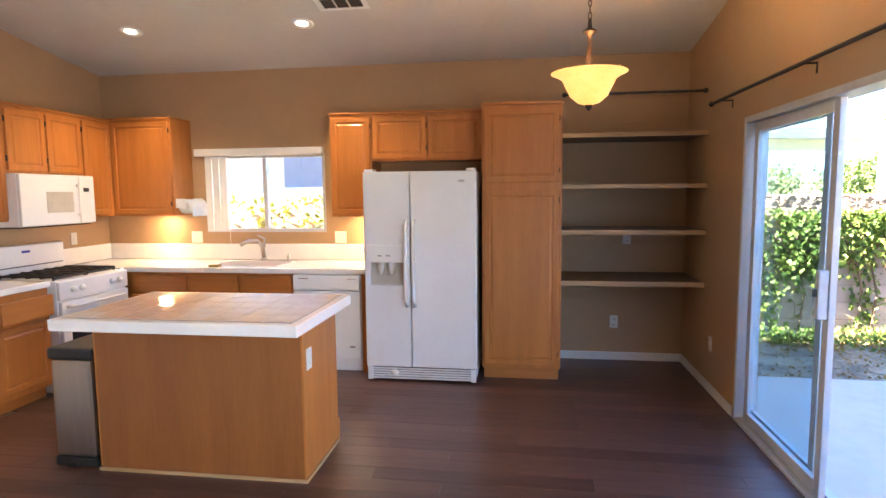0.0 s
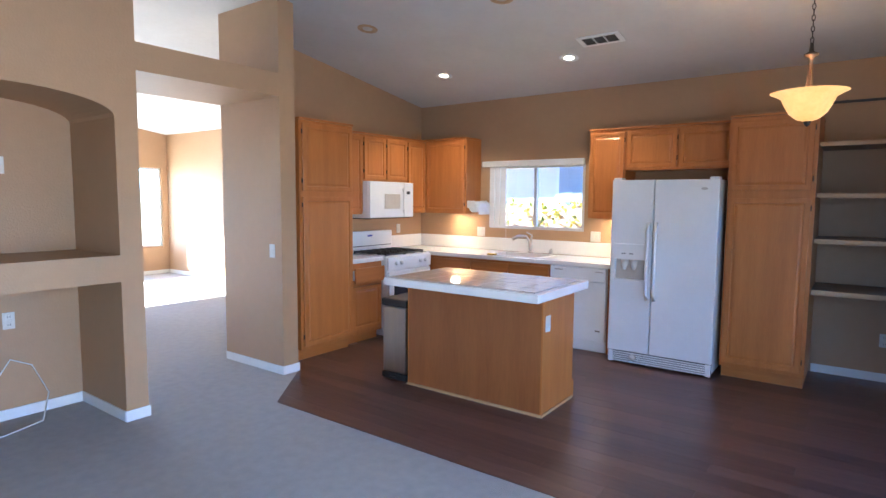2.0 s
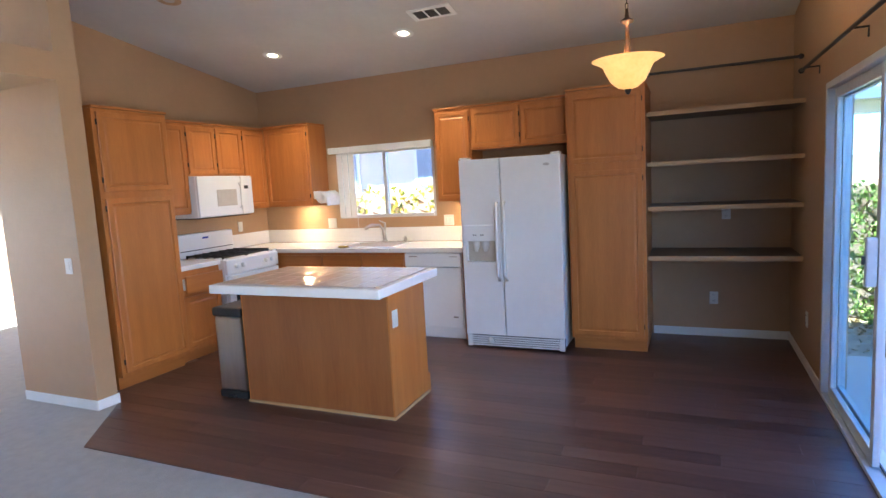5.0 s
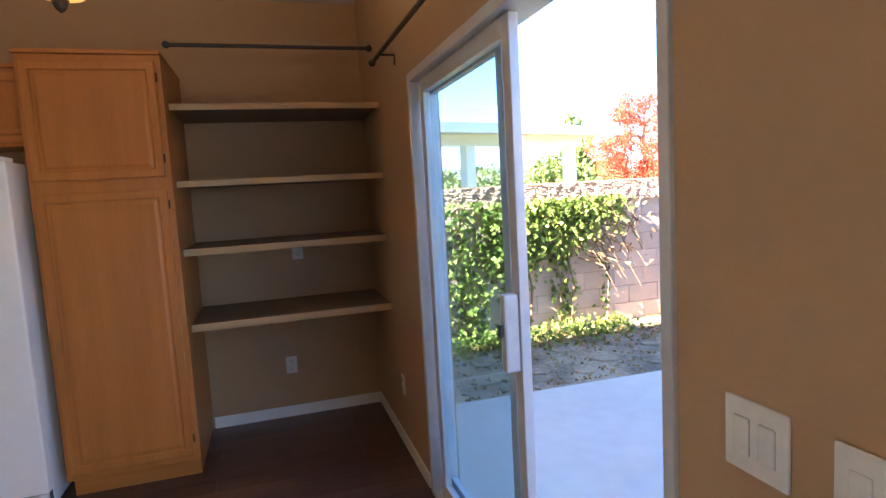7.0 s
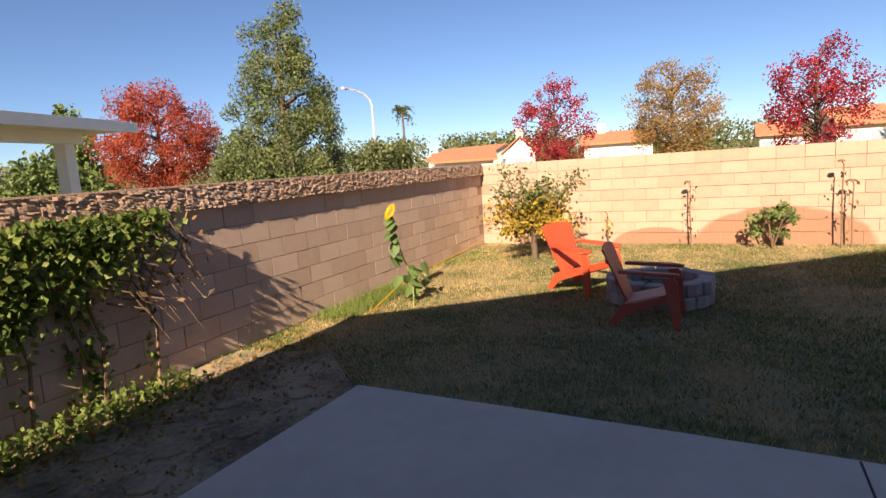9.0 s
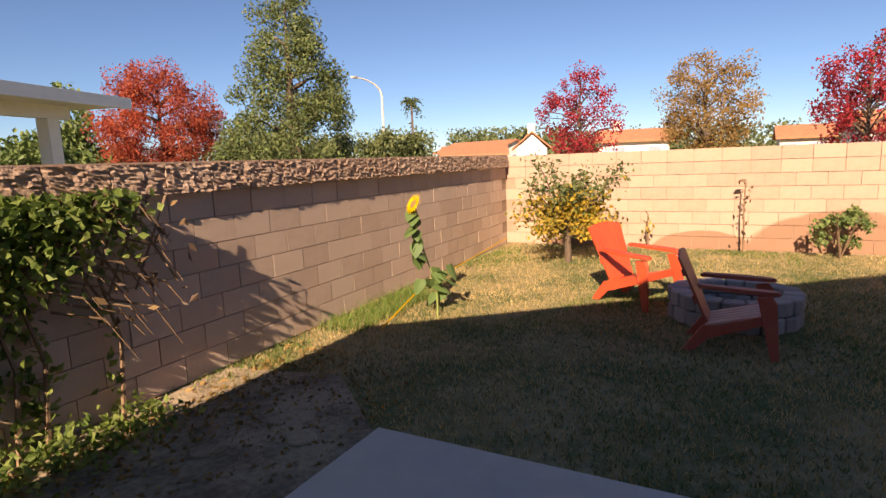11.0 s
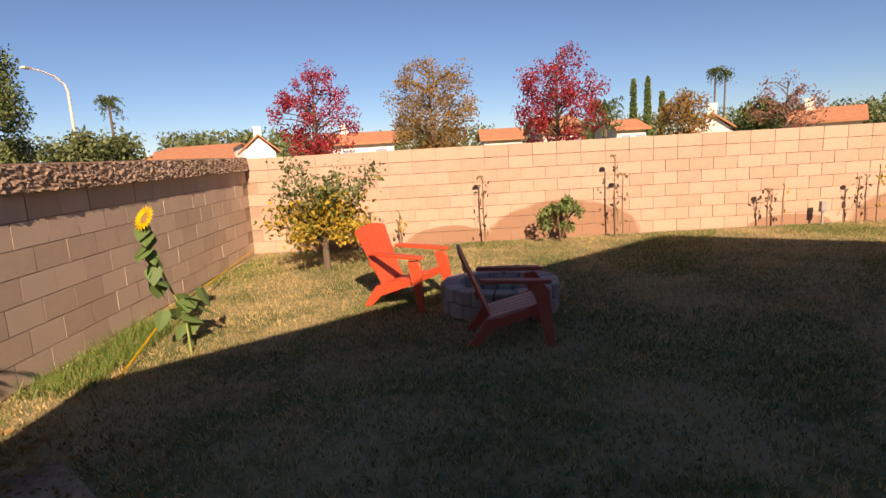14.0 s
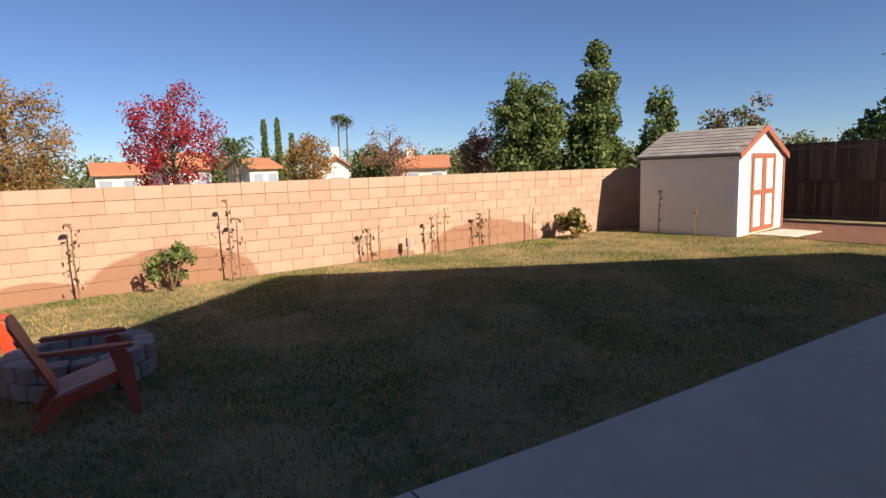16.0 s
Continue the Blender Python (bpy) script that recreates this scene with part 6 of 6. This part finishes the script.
grass("grass", 300000, (4.8, 12.78), (-12, 6.85), GRASSM, 0.035, lambda x, y, r: ((x > edge_x(y) - (y > 5.0) * np.abs(r.normal(size=len(x))) * 0.9) | ((y > 5.02) & (r.random(len(x)) < 0.12))) & (r.random(len(x)) < np.clip(1.35 - (x - 5) * 0.11, 0.35, 1)) & (np.hypot(x - PITX, y - PITY) > 0.6), "short dry yellow and green lawn grass", 1)
grass("grass_patches", 140000, (4.8, 12.78), (-12, 6.85), GRASSG, 0.04, lambda x, y, r: (x > edge_x(y)) & (np.sin(x * 1.7 + np.sin(y * 1.3) * 2) + np.sin(y * 2.1 + x * 0.6) > 0.45 + (y > 2.5) * 0.8), "greener patches of lawn grass", 2)
grass("weeds", 5000, (5.2, 12.6), (6.0, 6.75), GRASSG, 0.055, lambda x, y, r: (np.sin(x * 2.3) + r.random(len(x)) > 0.75) & (y > 6.3 + 0.03 * (x - 5) + 0.1 * np.sin(x * 3)), "green weeds along the wall base", 3)
grass("weeds_tall", 2200, (7.0, 8.7), (6.25, 6.75), GRASSG, 0.12, lambda x, y, r: r.random(len(x)) < 0.6, "tall green weeds round the sunflower", 4)
pts = np.stack([rng.uniform(2.6, 6.6, 900), rng.normal(6.2, 0.2, 900), np.full(900, GZ + 0.012)], 1)
pts = pts[pts[:, 1] < 6.6]
tagged(leaves("fallen_leaves", pts[::2], 0.06, GOLD, None, 0, 8), "dry fallen leaves along the wall", "leaves", "", "stuff")
pts = np.stack([rng.uniform(2.9, 5.1, 1300), rng.normal(6.35, 0.16, 1300), GZ + rng.uniform(0.02, 0.16, 1300)], 1)
pts = pts[pts[:, 1] < 6.6]
tagged(leaves("ground_ivy", pts, 0.055, IVY, None, 0.4, 9), "low ivy spilling on the dirt", "ivy", "", "stuff")
pts = np.stack([rng.uniform(2.4, 6.3, 1100), rng.uniform(5.06, 6.5, 1100), np.full(1100, GZ + 0.012)], 1)
tagged(leaves("leaf_litter", pts, 0.04, GOLD, None, 0, 18), "scattered dry leaf litter on the dirt", "leaves", "", "stuff")


def flat_stone(x, y, r, seed):
    rng = np.random.default_rng(seed)
    ring = [(x + r * rng.uniform(0.7, 1.1) * math.cos(a), y + r * rng.uniform(0.7, 1.1) * math.sin(a), GZ - 0.01) for a in [2 * math.pi * k / 8 for k in range(8)]]
    b = poly(bm_new(), ring, (0, 0, 0.035))
    bmesh.ops.bevel(b, geom=b.edges[:], offset=0.008, segments=1, affect="EDGES")
    solo("flat_stone", b, DIRT, "flat brown stone half sunk in the dirt", "stone", "stones in the dirt bed")


for i, (x, y, r) in enumerate(((3.55, 5.5, 0.14), (3.9, 5.32, 0.12), (4.25, 5.55, 0.16), (4.6, 5.3, 0.13), (3.2, 5.9, 0.15), (4.9, 5.75, 0.12), (4.05, 5.95, 0.12), (5.2, 5.35, 0.11))):
    flat_stone(x, y, r, 90 + i)
# hedge outside the sink window
rng = np.random.default_rng(15)
pts = np.stack([rng.uniform(-6, 1, 3000), rng.normal(7.6, 0.18, 3000), rng.uniform(-0.1, 1.55, 3000)], 1)
tagged(leaves("hedge", pts, 0.10, YELLOW, None, 0.2, 15), "sunlit yellow-green hedge outside the sink window", "hedge", "", "stuff")
struct("wall_side_yard", bx(bm_new(), -8, 2.0, 7.9, 8.05, GZ - 0.1, 1.45), BLOCKR, "tan block wall outside the sink window", "block wall")

# ---------------------------------------------------------------- laminate planks
pw, plen = 0.128, 1.21
plank_me = mesh_of("plank", bx(bm_new(), 0.0008, plen - 0.0008, 0.0008, pw - 0.0008, 0, 0.0065), PLANK)
rng = np.random.default_rng(1)
cut = {}
y, r = 1.618, 0
while y + pw < BACK + 0.13:
    x = -3.0 - (r % 3) * 0.4
    while x < RIGHT:
        x0, x1 = max(x, LEFT + 0.01 if y > 2.236 else -2.24 - (y - 1.61) * 0.807), min(x + plen, RIGHT - 0.001)
        if x1 - x0 > 0.06:
            if y < 2.236 and x0 > x:
                xt = -2.24 - (y + pw - 1.61) * 0.807
                o = new("plank", mesh_of("plank", poly(bm_new(), [(x0, y + 0.001, 0), (x1 - 0.001, y + 0.001, 0), (x1 - 0.001, y + pw - 0.001, 0), (xt, y + pw - 0.001, 0)], (0, 0, 0.0065)), PLANK))
                o.parent = floor
                o.matrix_basis = Matrix.Translation((0, 0, -0.0062))
                x += plen
                continue
            key = (round(x1 - x0, 3), round(min(pw, BACK - y), 3))
            if key not in cut:
                cut[key] = mesh_of("plank", bx(bm_new(), 0.0008, key[0] - 0.0008, 0.0008, key[1] - 0.0008, 0, 0.0065), PLANK)
            o = new("plank", cut[key])
            o.parent = floor
            o.matrix_basis = Matrix.Translation((x0, y, -0.0062 + rng.uniform(0, 0.0003)))
        x += plen
    y += pw
    r += 1
